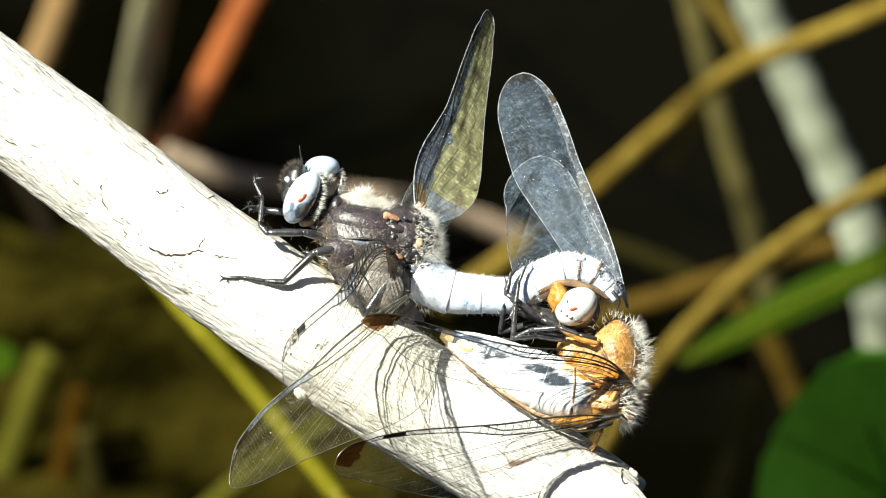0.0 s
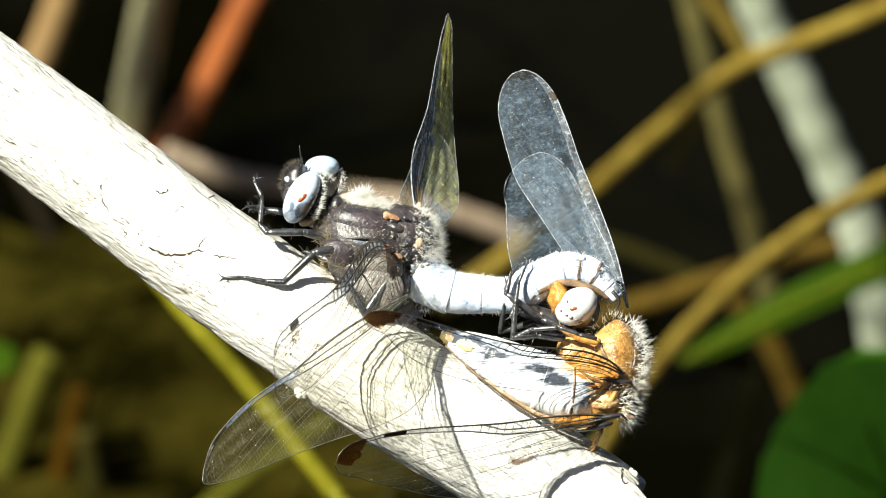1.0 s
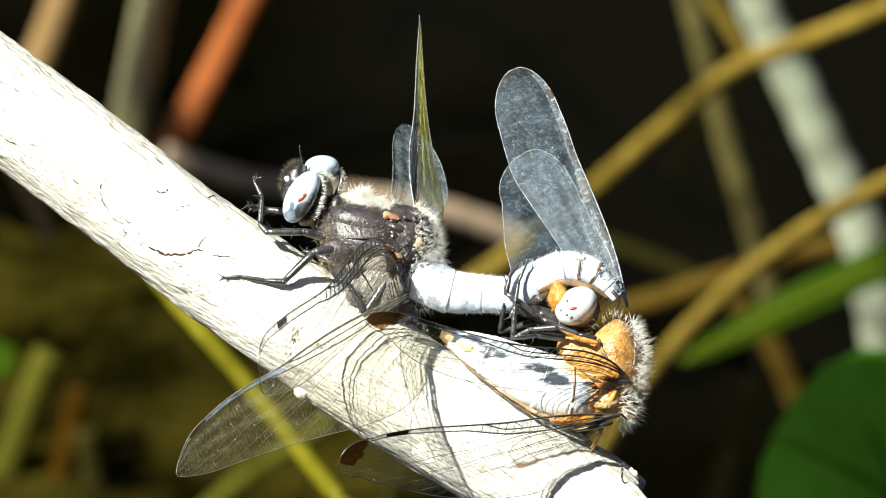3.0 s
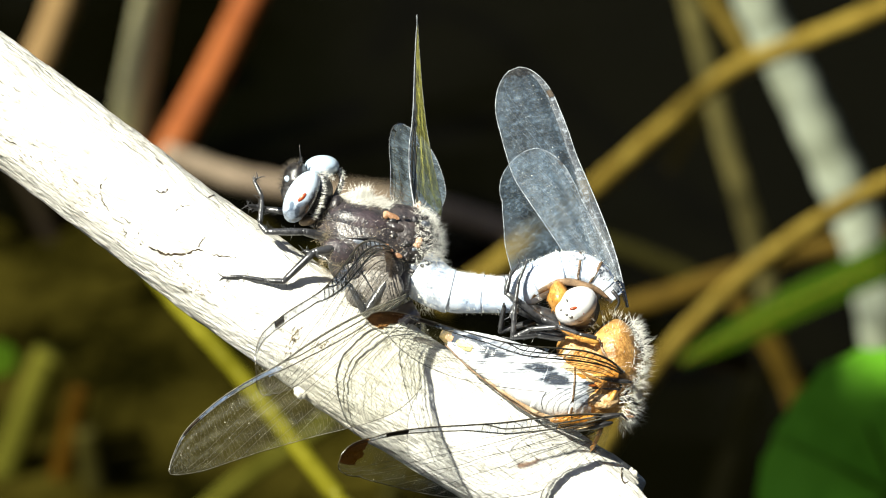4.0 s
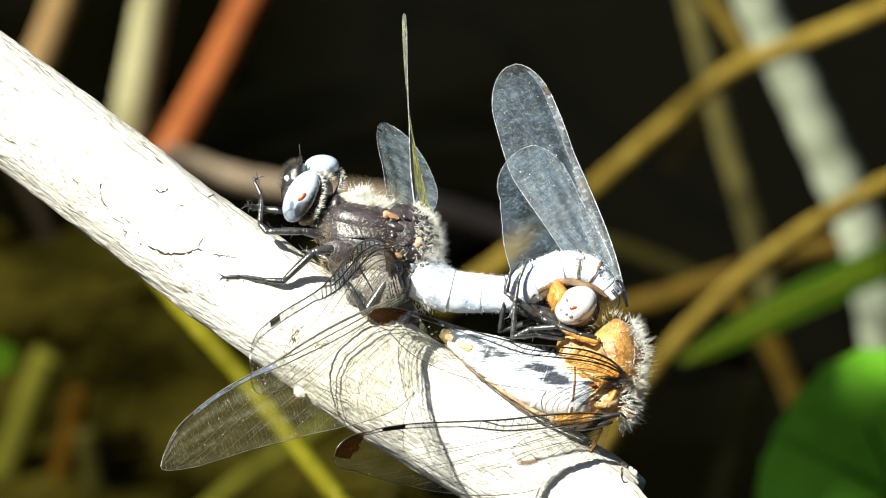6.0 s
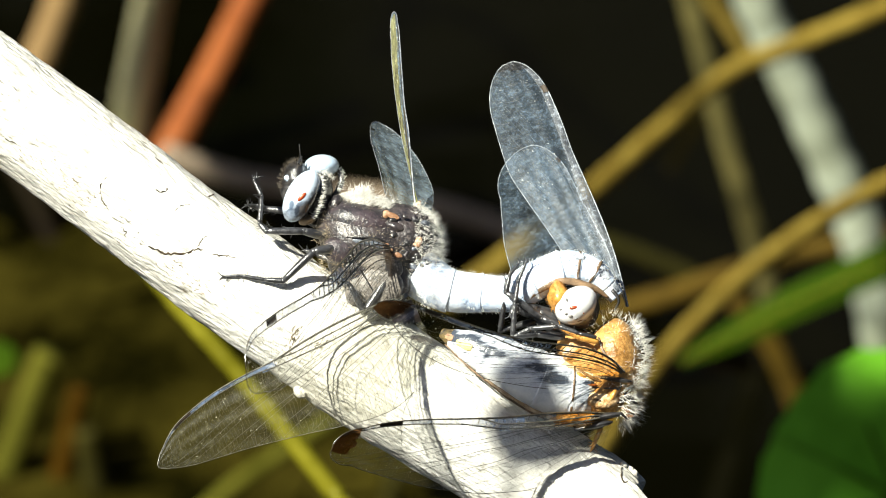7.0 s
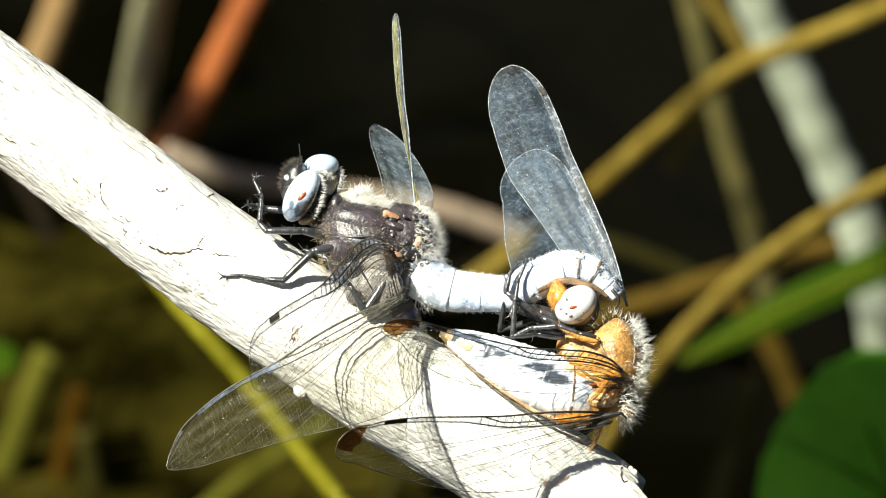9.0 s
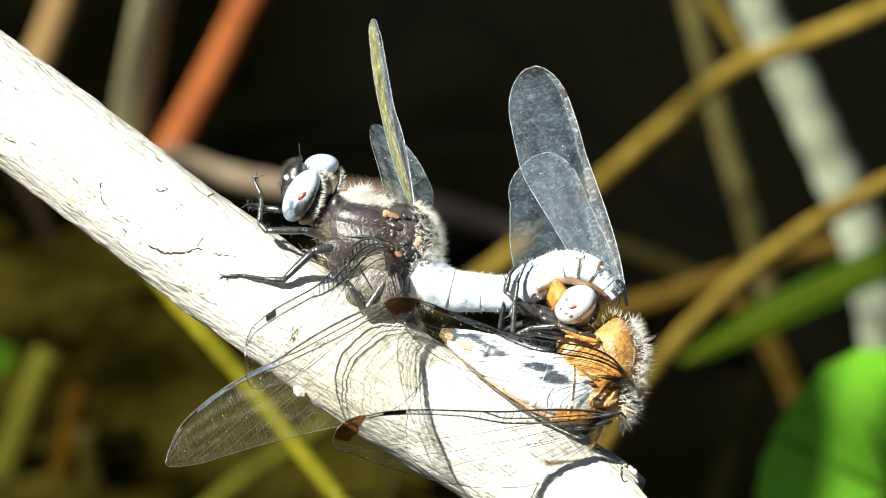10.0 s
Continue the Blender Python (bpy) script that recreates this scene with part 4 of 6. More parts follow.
FAR_HIND_F = ([0, -0.01, -0.012, -0.012, -0.008, -0.004, 0, 0, 0.004, 0.012, 0.06], [0.20, 0.27, 0.29, 0.295, 0.29, 0.28, 0.262, 0.245, 0.225, 0.21, 0.11])


def male():
    root = thing("male_dragonfly", BASE, "male dragonfly with pale blue eyes perched on bleached branch", "dragonfly", "mating dragonflies")
    rng = random.Random(11)
    # thorax
    c = G(652, 425, 30)
    ax = (vec(88, 34, 0), vec(-22, 64, 20), vec(0, -10, 66))
    bm = bmesh.new()
    ellipsoid(bm, c, ax, 56, 40, 0.0003, 380)
    ellipsoid(bm, G(712, 425, 25), (vec(52, 30, 0), vec(-24, 54, 0), vec(0, 0, 58)), 28, 20, 0.0004, 500)
    ellipsoid(bm, G(606, 396, 32), (vec(32, 18, 0), vec(-14, 42, 0), vec(0, 0, 44)), 24, 18, 0.0003, 500)
    ellipsoid(bm, G(640, 470, 42), (vec(60, 20, 0), vec(-16, 44, 10), vec(0, 0, 46)), 24, 18, 0.0003, 500)
    ellipsoid(bm, G(682, 506, 46), (vec(48, 8, 0), vec(-12, 46, 0), vec(0, 0, 42)), 28, 20, 0.0003, 500)
    thorax = part("thorax", bm, MAT["thorax"], root, "dark glossy thorax with purple sheen")
    bm = bmesh.new()
    dorsal = on_ellipsoid(c, ax, 1700, rng, lambda v, n: n.y > 0.80)
    hairs(bm, dorsal, 15 * U, 0.34 * U, (1.8, 0.3, 0), 0.5, rng)
    comb(bm, ((604, 352, 36), (622, 352, 38), (650, 352, 36), (680, 362, 34), (708, 374, 30)), 420, (0.9, 0.5, 0.1), 15 * U, 0.36 * U, rng, 0.8, 6)
    comb(bm, ((622, 352, 40), (640, 346, 40), (654, 350, 38)), 220, (0.3, 1.0, 0.1), 21 * U, 0.34 * U, rng, 0.8, 4)
    rear = on_ellipsoid(G(720, 432, 25), (vec(56, 32, 0), vec(-26, 62, 0), vec(0, 0, 60)), 1500, rng, lambda v, n: n.x > 0.25)
    hairs(bm, rear, 19 * U, 0.26 * U, (0.5, -0.2, 0.1), 2.2, rng)
    tail = on_ellipsoid(G(752, 496, 30), (vec(32, 22, 0), vec(-20, 50, 0), vec(0, 0, 46)), 800, rng, lambda v, n: n.z > -0.2)
    hairs(bm, tail, 18 * U, 0.28 * U, (0.3, -0.5, 0.2), 1.8, rng)
    tagged(part("hair", bm, MAT["hair"], thorax, "pale silky thorax hair"), kind="stuff")
    tan = bmesh.new()
    neck = on_ellipsoid(G(600, 396, 32), (vec(36, 20, 0), vec(-16, 44, 0), vec(0, 0, 48)), 300, rng)
    hairs(tan, neck, 8 * U, 0.28 * U, (0.6, 0.0, 0.1), 0.8, rng)
    low = on_ellipsoid(G(640, 475, 42), (vec(66, 24, 0), vec(-18, 48, 10), vec(0, 0, 48)), 650, rng, lambda v, n: n.y < 0.2)
    hairs(tan, low, 12 * U, 0.30 * U, (0, -0.2, 0.2), 0.8, rng)
    comb(tan, ((578, 404, 80), (580, 430, 90), (590, 456, 96), (606, 474, 98)), 220, (-0.5, 0.0, 0.5), 11 * U, 0.26 * U, rng, 1.2, 6)
    side = on_ellipsoid(c, [a * 1.06 for a in ax], 1300, rng, lambda v, n: n.z > 0.05)
    hairs(tan, side, 7 * U, 0.20 * U, (0.6, 0, 0), 0.9, rng)
    tagged(part("tan_hair", tan, MAT["tanhair"], thorax, "short tan hair of neck and flank"), kind="stuff")
    down = on_ellipsoid(c, [a * 1.10 for a in ax], 420, rng, lambda v, n: n.z > 0.1)
    hairs(bm_down := bmesh.new(), down, 4 * U, 0.30 * U, (0.8, 0, 0), 0.9, rng)
    tagged(part("down", bm_down, MAT["hair"], thorax, "scattered pale down on the flank"), kind="stuff")
    # smooth shield of the flank, plum below it, and the slate neck shield
    for (x, y, w, a, b, deep, tl, mat, say) in ((640, 400, 50, 66, 36, 44, 0.26, "plum", "broad glossy plum-black flank plate"), (602, 446, 84, 30, 24, 16, 0.2, "plum", "glossy plum side plate"),
                                                (650, 432, 88, 44, 10, 13, 0.2, "slate", "slate-blue side plate"), (668, 462, 80, 44, 24, 16, 0.5, "taupe", "dull taupe flank plate"), (672, 510, 84, 40, 36, 14, 0.2, "taupe", "dull taupe flank plate"), (640, 506, 76, 20, 34, 12, 0.6, "taupe", "dull taupe flank plate"),
                                                (594, 366, 50, 11, 18, 18, 0.4, "thorax", "dull neck shield"), (700, 404, 66, 20, 10, 22, 0.4, "thorax", "")):
        bm = bmesh.new()
        ellipsoid(bm, G(x, y, w), (vec(a, a * tl, 0), vec(-b * tl, b, 0), vec(0, 0, deep)), 36, 26, 0.00022, 420)
        part("side_plate", bm, MAT[mat], thorax, say)
    # orange plates at the hinges
    for (x, y, w, a, b) in ((694, 384, 78, 13, 5), (684, 382, 77, 6, 7), (684, 438, 97, 6, 6), (690, 444, 96, 7, 3), (742, 430, 80, 6, 8), (738, 436, 80, 6, 4), (704, 454, 90, 8, 4), (738, 372, 12, 5, 14)):
        bm = bmesh.new()
        ellipsoid(bm, G(x, y, w), (vec(a, a * 0.4, 0), vec(-b * 0.4, b, 0), vec(0, 0, 3)), 26, 18, 0.00012, 2000)
        part("hinge_plate", bm, MAT["hinge"], thorax, "orange plate at a wing hinge")
    for seam in (((582, 422, 88), (625, 422, 102), (664, 424, 104), (692, 436, 96)), ((630, 470, 100), (650, 500, 100), (668, 530, 92)), ((690, 470, 94), (700, 500, 92), (690, 536, 86))):
        bm = bmesh.new()
        loft(bm, spline([G(*p) for p in seam], 20), run([0.6 * U, 1.3 * U, 1.3 * U, 0.6 * U], 20), 8, rough=0.00012)
        part("suture", bm, MAT["black"], thorax, "raised black seam between plates")
    for _ in range(26):
        x, y = rng.uniform(690, 762), rng.uniform(384, 490)
        a, b = rng.uniform(4, 10), rng.uniform(2.5, 6)
        t = rng.uniform(-0.8, 0.8)
        bm = bmesh.new()
        ellipsoid(bm, G(x, y, 84 - 0.004 * (y - 426) ** 2 - 0.006 * (x - 705) ** 2), (vec(a, a * t, 0), vec(-b * t, b, 0), vec(0, 0, 2.5)), 18, 12, 0.0004, 1900)
        part("sclerite", bm, MAT[rng.choice(("black", "slate", "plum", "thorax"))], thorax)
    # head
    hc = G(563, 346, 36)
    bm = bmesh.new()
    ellipsoid(bm, hc, (vec(25, 8, 0), vec(-8, 36, 0), vec(0, 0, 46)), 24, 18, 0.0002, 600)
    ellipsoid(bm, G(524, 320, 38), (vec(21, 10, 0), vec(-10, 31, 0), vec(0, 0, 34)), 22, 16, 0.0003, 700)
    ellipsoid(bm, G(518, 344, 40), (vec(19, 8, 0), vec(-6, 26, 0), vec(0, 0, 30)), 18, 14, 0.0003, 700)
    head = part("head", bm, MAT["black"], root, "black hairy head and face")
    e1 = (vec(22, -45, 0), vec(25, 10, -4), vec(4, 0, 34))
    bm = bmesh.new()
    ellipsoid(bm, G(534, 350, 72), e1, 36, 26)
    eye = part("eye", bm, MAT["eye_two"], head, "bulging pale blue compound eye with a smoky lower part")
    for (x, y, a, b) in ((535, 351, 9, 4.0),):
        bm = bmesh.new()
        ellipsoid(bm, G(x, y, 104.5), (vec(a * 0.85, -a * 0.85, 0), vec(b * 0.7, b * 0.8, 0), vec(0, 0, 3.5)), 12, 8)
        part("eye_spot", bm, MAT["rust"], eye, "rust spot in the eye")
    bm = bmesh.new()
    ellipsoid(bm, G(570, 296, 20), (vec(31, -2, 0), vec(2, 20, 0), vec(0, 0, 34)), 32, 22)
    part("eye", bm, MAT["eye"], head, "bulging pale blue compound eye")
    bm = bmesh.new()
    ellipsoid(bm, G(509, 318, 62), (vec(6, 0, 0), vec(0, 6, 0), vec(0, 0, 5)), 14, 10)
    part("ocellus", bm, MAT["eye"], head, "tiny pale simple eye")
    for pts in (((533, 290, 50), (532, 276, 54), (530, 258, 56)), ((528, 292, 60), (531, 284, 66), (536, 280, 70))):
        bm = bmesh.new()
        loft(bm, spline([G(*p) for p in pts], 8), run([2.2 * U, 1.3 * U, 0.6 * U], 8), 6)
        part("antenna", bm, MAT["black"], head)
    bm = bmesh.new()
    face = on_ellipsoid(G(523, 323, 40), (vec(22, 10, 0), vec(-10, 34, 0), vec(0, 0, 36)), 380, rng, lambda v, n: n.x < 0.5)
    hairs(bm, face, 11 * U, 0.45 * U, (-0.2, 0.2, 0), 0.6, rng)
    part("dark_hair", bm, MAT["darkhair"], head, "short dark face bristles")
    bm = bmesh.new()
    comb(bm, ((563, 312, 66), (570, 330, 76), (567, 352, 80), (560, 372, 78), (549, 390, 70)), 200, (1.0, -0.1, 0.25), 13 * U, 0.36 * U, rng, 0.3, 1.5)
    comb(bm, ((588, 300, 16), (602, 306, 20), (606, 322, 24), (598, 342, 30)), 190, (0.35, 0.3, 0.3), 9 * U, 0.34 * U, rng, 1.6, 2.5)
    comb(bm, ((566, 304, 52), (578, 312, 52), (590, 318, 48)), 90, (0.4, 0.1, 0.4), 10 * U, 0.32 * U, rng, 1.6, 3)
    tagged(part("hair", bm, MAT["hair"], head, "pale fringe behind the eyes"), kind="stuff")
    bm = bmesh.new()
    loft(bm, spline([G(586, 300, 12), G(601, 306, 16), G(605, 322, 20), G(597, 344, 26), G(582, 360, 34)], 24), run([3 * U, 5 * U, 5 * U, 5 * U, 3 * U], 24), 10)
    part("temple", bm, MAT["black"], head, "black rim behind the eye")
    bm = bmesh.new()
    ellipsoid(bm, G(545, 392, 58), (vec(16, -5, 0), vec(2, 9, 0), vec(0, 0, 18)), 20, 14, 0.0001, 900)
    part("jaw", bm, MAT["amberdull"], head, "ochre jaw below the eye")
    # abdomen: out along the branch, then up and over to the female's neck
    path = [G(735, 482, 28), G(790, 515, 28), G(850, 521, 30), G(905, 522, 40), G(948, 500, 46), G(1000, 478, 46), G(1050, 486, 44), G(1092, 528, 40)]
    segments(root, path, [46 * U, 39 * U, 34 * U, 32 * U, 34 * U, 32 * U, 26 * U, 14 * U], [0, 0.16, 0.30, 0.435, 0.56, 0.70, 0.79, 0.87, 0.94, 1.0],
             [MAT["bloom"]], MAT["brownskin"], (0, 0, 1), 0.95, rng, 1500, (5, 6))
    girth = [46 * U, 39 * U, 34 * U, 32 * U, 34 * U, 32 * U, 26 * U, 14 * U]
    for (u, t, k) in (((0.735, 0.80), (118, 150), 1), ((0.865, 0.925), (96, 150), 2), ((0.945, 0.99), (100, 160), 3)):
        scale_patch(root, path, girth, 0.95, u, t, MAT["rubbed"], "steel-blue patch where the bloom is rubbed off", k)
    bm = bmesh.new()
    loft(bm, spline([G(928, 538, 60), G(960, 512, 68), G(1000, 500, 70), G(1050, 512, 66), G(1078, 530, 60)], 24), run([3 * U, 8 * U, 7 * U, 6 * U, 2 * U], 24), 8)
    part("abdomen_edge", bm, MAT["brownskin"], root, "dark brown lower edge of the abdomen")
    for dz in (62, 24):
        bm = bmesh.new()
        loft(bm, spline([G(1084, 516, dz), G(1096, 534, dz + 2), G(1088, 552, dz)], 10), run([3.5 * U, 2.5 * U, 1.2 * U], 10), 8)
        part("clasper", bm, MAT["black"], root)
    # legs
    bk = MAT["legskin"]
    leg(root, [(575, 420, 70), (538, 412, 92), (472, 412, 96), (460, 398, 90), (464, 350, 70), (450, 322, 60), (454, 318, 58)], [8, 6.5, 5.5, 4, 3.4, 2.6, 1.8], bk, rng)
    leg(root, [(592, 442, 92), (556, 448, 106), (502, 500, 110), (470, 498, 108), (428, 491, 107), (398, 492, 106)], [8, 6.5, 5.5, 3.6, 3, 2], bk, rng)
    leg(root, [(560, 400, 30), (520, 378, 10), (470, 372, -6), (452, 368, 10), (440, 366, 30)], [8, 6, 5, 4, 2.5], bk, rng)
    leg(root, [(694, 486, 84), (646, 556, 100), (620, 508, 116), (604, 496, 116)], [8, 7, 4.5, 2.5], bk, rng)
    leg(root, [(640, 480, 10), (600, 470, -40), (560, 452, -60), (540, 446, -66)], [8, 6, 5, 3], bk, rng)
    mats = {"skins": [MAT["clear"], MAT["brown"], MAT["smoke"], MAT["costal"]], "vein": MAT["vein"], "edge": MAT["vein"]}
    far_mats = {"skins": [MAT["clear_back"], MAT["brown"], MAT["smoke"], MAT["costal"], MAT["olive"]], "vein": MAT["net"], "edge": MAT["lit_edge"]}
    olive_mats = {"skins": [MAT["clear_back"], MAT["brown"], MAT["amber"], MAT["costal"], MAT["olive"]], "vein": MAT["vein"], "edge": MAT["lit_edge"]}
    glint_mats = {"skins": [MAT["clear_mud"], MAT["brown"], MAT["smoke"], MAT["costal"]], "vein": MAT["horn"], "edge": MAT["horn"]}
    wings = {}
    wings["near_fore"] = wing("forewing", root, MALE_FORE * 1.07, False, mats, rng, NEAR_FORE, net_k=1.0, vein_k=1.3, rung_k=1.5, rib_k=1.15, stigma=(0.785, 0.84), label="clear veined forewing", base=(0.05, 0, 0.9))
    wings["near_hind"] = wing("hindwing", root, MALE_HIND, True, glint_mats, rng, SICKLE, net_k=1.5, vein_k=0.9, rung_k=0.4, pleat=3.0, tip_from=0.97, strip=0.5, label="clear veined hindwing with dark base", base=(0.09, 0.1, 0.5))
    wings["far_fore"] = wing("forewing", root, MALE_FORE, False, far_mats, rng, FAR_FORE, edge_k=0.4, vein_k=0.4, rung_k=0.3, net_k=0.6, arch=0.0, strip=0.95, tip_from=0.55, stigma=(0.85, 0.87), label="clear veined forewing", base=(0.05, 0, 0.9))
    wings["far_hind"] = wing("hindwing", root, MALE_HIND, True, olive_mats, rng, FAR_HIND, olive=(0.14, 0.32), net_k=1.6, edge_k=0.7, twist=0.56, rung_k=0.8, rib_k=1.9, strip=0.14, pleat=0.9, tip_from=0.92, label="clear veined hindwing with dark base", base=(0.13, 0.05, 0.5))
    return root, wings


# ---- the female, held by the neck ----
def female():
    root = thing("female_dragonfly", BASE, "orange female dragonfly with milky eyes held by the male", "dragonfly", "mating dragonflies")
    rng = random.Random(23)
    bm = bmesh.new()
    ellipsoid(bm, G(1088, 640, 50), (vec(46, 20, 0), vec(-14, 70, 0), vec(0, 0, 60)), 36, 26, 0.0003, 420)
    ellipsoid(bm, G(1060, 690, 62), (vec(50, 6, 0), vec(-8, 58, 0), vec(0, 0, 56)), 30, 22, 0.0003, 420)
    ellipsoid(bm, G(1034, 630, 48), (vec(44, 22, 0), vec(-14, 36, 0), vec(0, 0, 40)), 30, 20, 0.0004, 600)
    thorax = part("thorax", bm, MAT["thorax_f"], root, "orange thorax with brown plates")
    bm = bmesh.new()
    back = on_ellipsoid(G(1094, 645, 48), (vec(48, 20, 0), vec(-14, 80, 0), vec(0, 0, 58)), 1500, rng, lambda v, n: n.x > 0.6)[:620]
    hairs(bm, back, 24 * U, 0.40 * U, (0.4, 0.1, 0), 1.9, rng)
    low = on_ellipsoid(G(1090, 715, 55), (vec(36, 0, 0), vec(0, 40, 0), vec(0, 0, 50)), 420, rng, lambda v, n: n.x > 0.15)
    hairs(bm, low, 27 * U, 0.42 * U, (0.4, -0.3, 0.1), 1.0, rng)
    top = on_ellipsoid(G(1080, 590, 48), (vec(40, 16, 0), vec(-14, 30, 0), vec(0, 0, 50)), 170, rng, lambda v, n: n.y > -0.2)
    hairs(bm, top, 16 * U, 0.36 * U, (0.2, 0.6, 0.1), 0.9, rng)
    tagged(part("hair", bm, MAT["hair"], thorax, "pale bristling thorax hair"), kind="stuff")
    for (x, y, a, b, tilt, mat, say) in ((1082, 673, 38, 5, 0.14, "black", "black hinge strip"), (1064, 689, 36, 4, 0.06, "black", "black hinge strip"), (1062, 741, 42, 6, -0.16, "black", "black hinge strip"), (1052, 756, 34, 6, -0.2, "black", "black hinge strip"),
                                    (1088, 625, 26, 31, 0.3, "shoulder", "glossy ochre shoulder plate"), (1040, 640, 44, 20, 0.35, "ochre", "pale ochre flank plate"), (1060, 708, 34, 18, 0.1, "ochre", "pale ochre flank plate"), (1020, 744, 46, 9, -0.05, "amberskin", "orange flank plate"),
                                    (1028, 668, 20, 6, 0.35, "amberskin", "orange flank plate"), (1086, 702, 6, 12, 0.4, "amberskin", "orange flank plate"), (1046, 684, 26, 4, 0.1, "rustplate", "rust-red flank plate")):
        bm = bmesh.new()
        ellipsoid(bm, G(x, y, 106 if y > 630 else 92), (vec(a, a * tilt, 0), vec(-b * tilt, b, 0), vec(0, 0, 8 if mat == "shoulder" else 12)), 26, 18, 0.00018, 900)
        part("thorax_plate", bm, MAT[mat], thorax, say)
    for line_pts in (((1010, 612, 100), (1050, 640, 112), (1100, 668, 100)), ((1016, 650, 108), (1050, 672, 116), (1096, 690, 104)), ((1036, 706, 112), (1064, 712, 114), (1096, 716, 96)), ((1060, 600, 92), (1072, 630, 104), (1104, 656, 98))):
        bm = bmesh.new()
        loft(bm, spline([G(*p) for p in line_pts], 14), run([1.5 * U, 3 * U, 2 * U], 14), 6)
        part("suture", bm, MAT["brownskin"], thorax, "brown seam between plates")
    for _ in range(20):
        x, y = rng.uniform(1090, 1126), rng.uniform(640, 740)
        a, b = rng.uniform(3, 8), rng.uniform(1.5, 4)
        t = rng.uniform(-0.5, 0.9)
        bm = bmesh.new()
        ellipsoid(bm, G(x, y, 112 - 0.5 * max(0, x - 1075)), (vec(a, a * t, 0), vec(-b * t, b, 0), vec(0, 0, 2.5)), 18, 12, 0.0004, 1900)
        part("sclerite", bm, MAT[rng.choice(("black", "brownskin", "hinge", "black"))], thorax)
    bm = bmesh.new()
    side = on_ellipsoid(G(1075, 660, 58), (vec(50, 12, 0), vec(-10, 74, 0), vec(0, 0, 60)), 260, rng, lambda v, n: n.z > 0.2)
    hairs(bm, side, 9 * U, 0.26 * U, (0, 0, 0), 0.9, rng)
    tagged(part("fuzz", bm, MAT["hair"], thorax, "short pale fuzz"), kind="stuff")
    # head
    bm = bmesh.new()
    ellipsoid(bm, G(1020, 545, 44), (vec(42, 8, 0), vec(-6, 40, 0), vec(0, 0, 50)), 26, 18, 0.0002, 600)
    head = part("head", bm, MAT["black"], root, "dark head with orange face")
    bm = bmesh.new()
    ellipsoid(bm, G(990, 528, 62), (vec(18, -6, 0), vec(8, 30, 0), vec(0, 0, 34)), 26, 18, 0.00025, 900)
    muzzle = on_ellipsoid(G(990, 528, 62), (vec(18, -6, 0), vec(8, 30, 0), vec(0, 0, 34)), 160, rng, lambda v, n: n.x < 0.3)
    hairs(bm, muzzle, 8 * U, 0.4 * U, (-0.2, 0, 0), 0.6, rng)
    part("face", bm, MAT["amberskin"], head, "bright orange face")
    bm = bmesh.new()
    ellipsoid(bm, G(1020, 543, 82), (vec(33, -23, 0), vec(17, 26, 0), vec(3, 0, 36)), 36, 26)
    eye = part("eye", bm, MAT["eye_f"], head, "milky white compound eye")
    for (x, y, a, b, mat) in ((1016, 547, 8, 3.2, "rust"), (1004, 534, 1.8, 4, "eye_grey"), (993, 550, 3, 1.8, "eye_grey"), (1003, 558, 3, 2, "eye_grey"), (1011, 562, 4.5, 2.6, "eye_grey"), (1020, 566, 4, 3, "eye_grey"),
                            (1033, 556, 2.2, 3, "rust"), (1026, 570, 6, 2, "brownskin")):
        dx, dy = x - 1020, y - 543
        u, v = (26 * dx - 17 * dy) / 1249, (23 * dx + 33 * dy) / 1249
        bm = bmesh.new()
        ellipsoid(bm, G(x, y, 80.5 + 36 * math.sqrt(max(0.0, 1 - u * u - v * v))), (vec(a, -a * 0.2, 0), vec(b * 0.2, b, 0), vec(0, 0, 3)), 12, 8)
        part("eye_spot", bm, MAT[mat], eye, "dark spot in the eye")
    bm = bmesh.new()
    ellipsoid(bm, G(1030, 520, 14), (vec(30, -10, 0), vec(14, 26, 0), vec(0, 0, 32)), 24, 16)
    part("eye", bm, MAT["eye_f"], head, "milky white compound eye")
    # abdomen, bent under to the male
    path = [G(1050, 690, 78), G(1000, 690, 86), G(940, 668, 92), G(880, 638, 92), G(825, 612, 84), G(782, 592, 66)]
    segments(root, path, [50 * U, 53 * U, 50 * U, 40 * U, 26 * U, 8 * U], [0, 0.17, 0.34, 0.51, 0.67, 0.80, 0.91, 1.0], [MAT["band"]] * 6 + [MAT["tailtip"]],
             MAT["brownskin"], (0, 0, 1), 0.75, rng, 0, (0,))
    girth = [50 * U, 53 * U, 50 * U, 40 * U, 26 * U, 8 * U]
    for k, (u, t, mat, say) in enumerate((((0.74, 0.85), (78, 112), "straw", "straw-yellow patch of the abdomen"), ((0.88, 0.95), (70, 116), "hinge", "orange patch near the tail"))):
        scale_patch(root, path, girth, 0.75, u, t, MAT[mat], say, k * 3.1)
    bm = bmesh.new()
    loft(bm, spline([G(788, 612, 78), G(830, 652, 92), G(880, 692, 96), G(940, 732, 98), G(1000, 752, 92), G(1050, 752, 84)], 40), run([1.5 * U, 2.2 * U, 2.4 * U, 2.6 * U, 3 * U, 3 * U], 40), 10, rough=0.0001)
    part("abdomen_edge", bm, MAT["brownskin"], root, "brown and orange side fold of the abdomen")
    bm = bmesh.new()
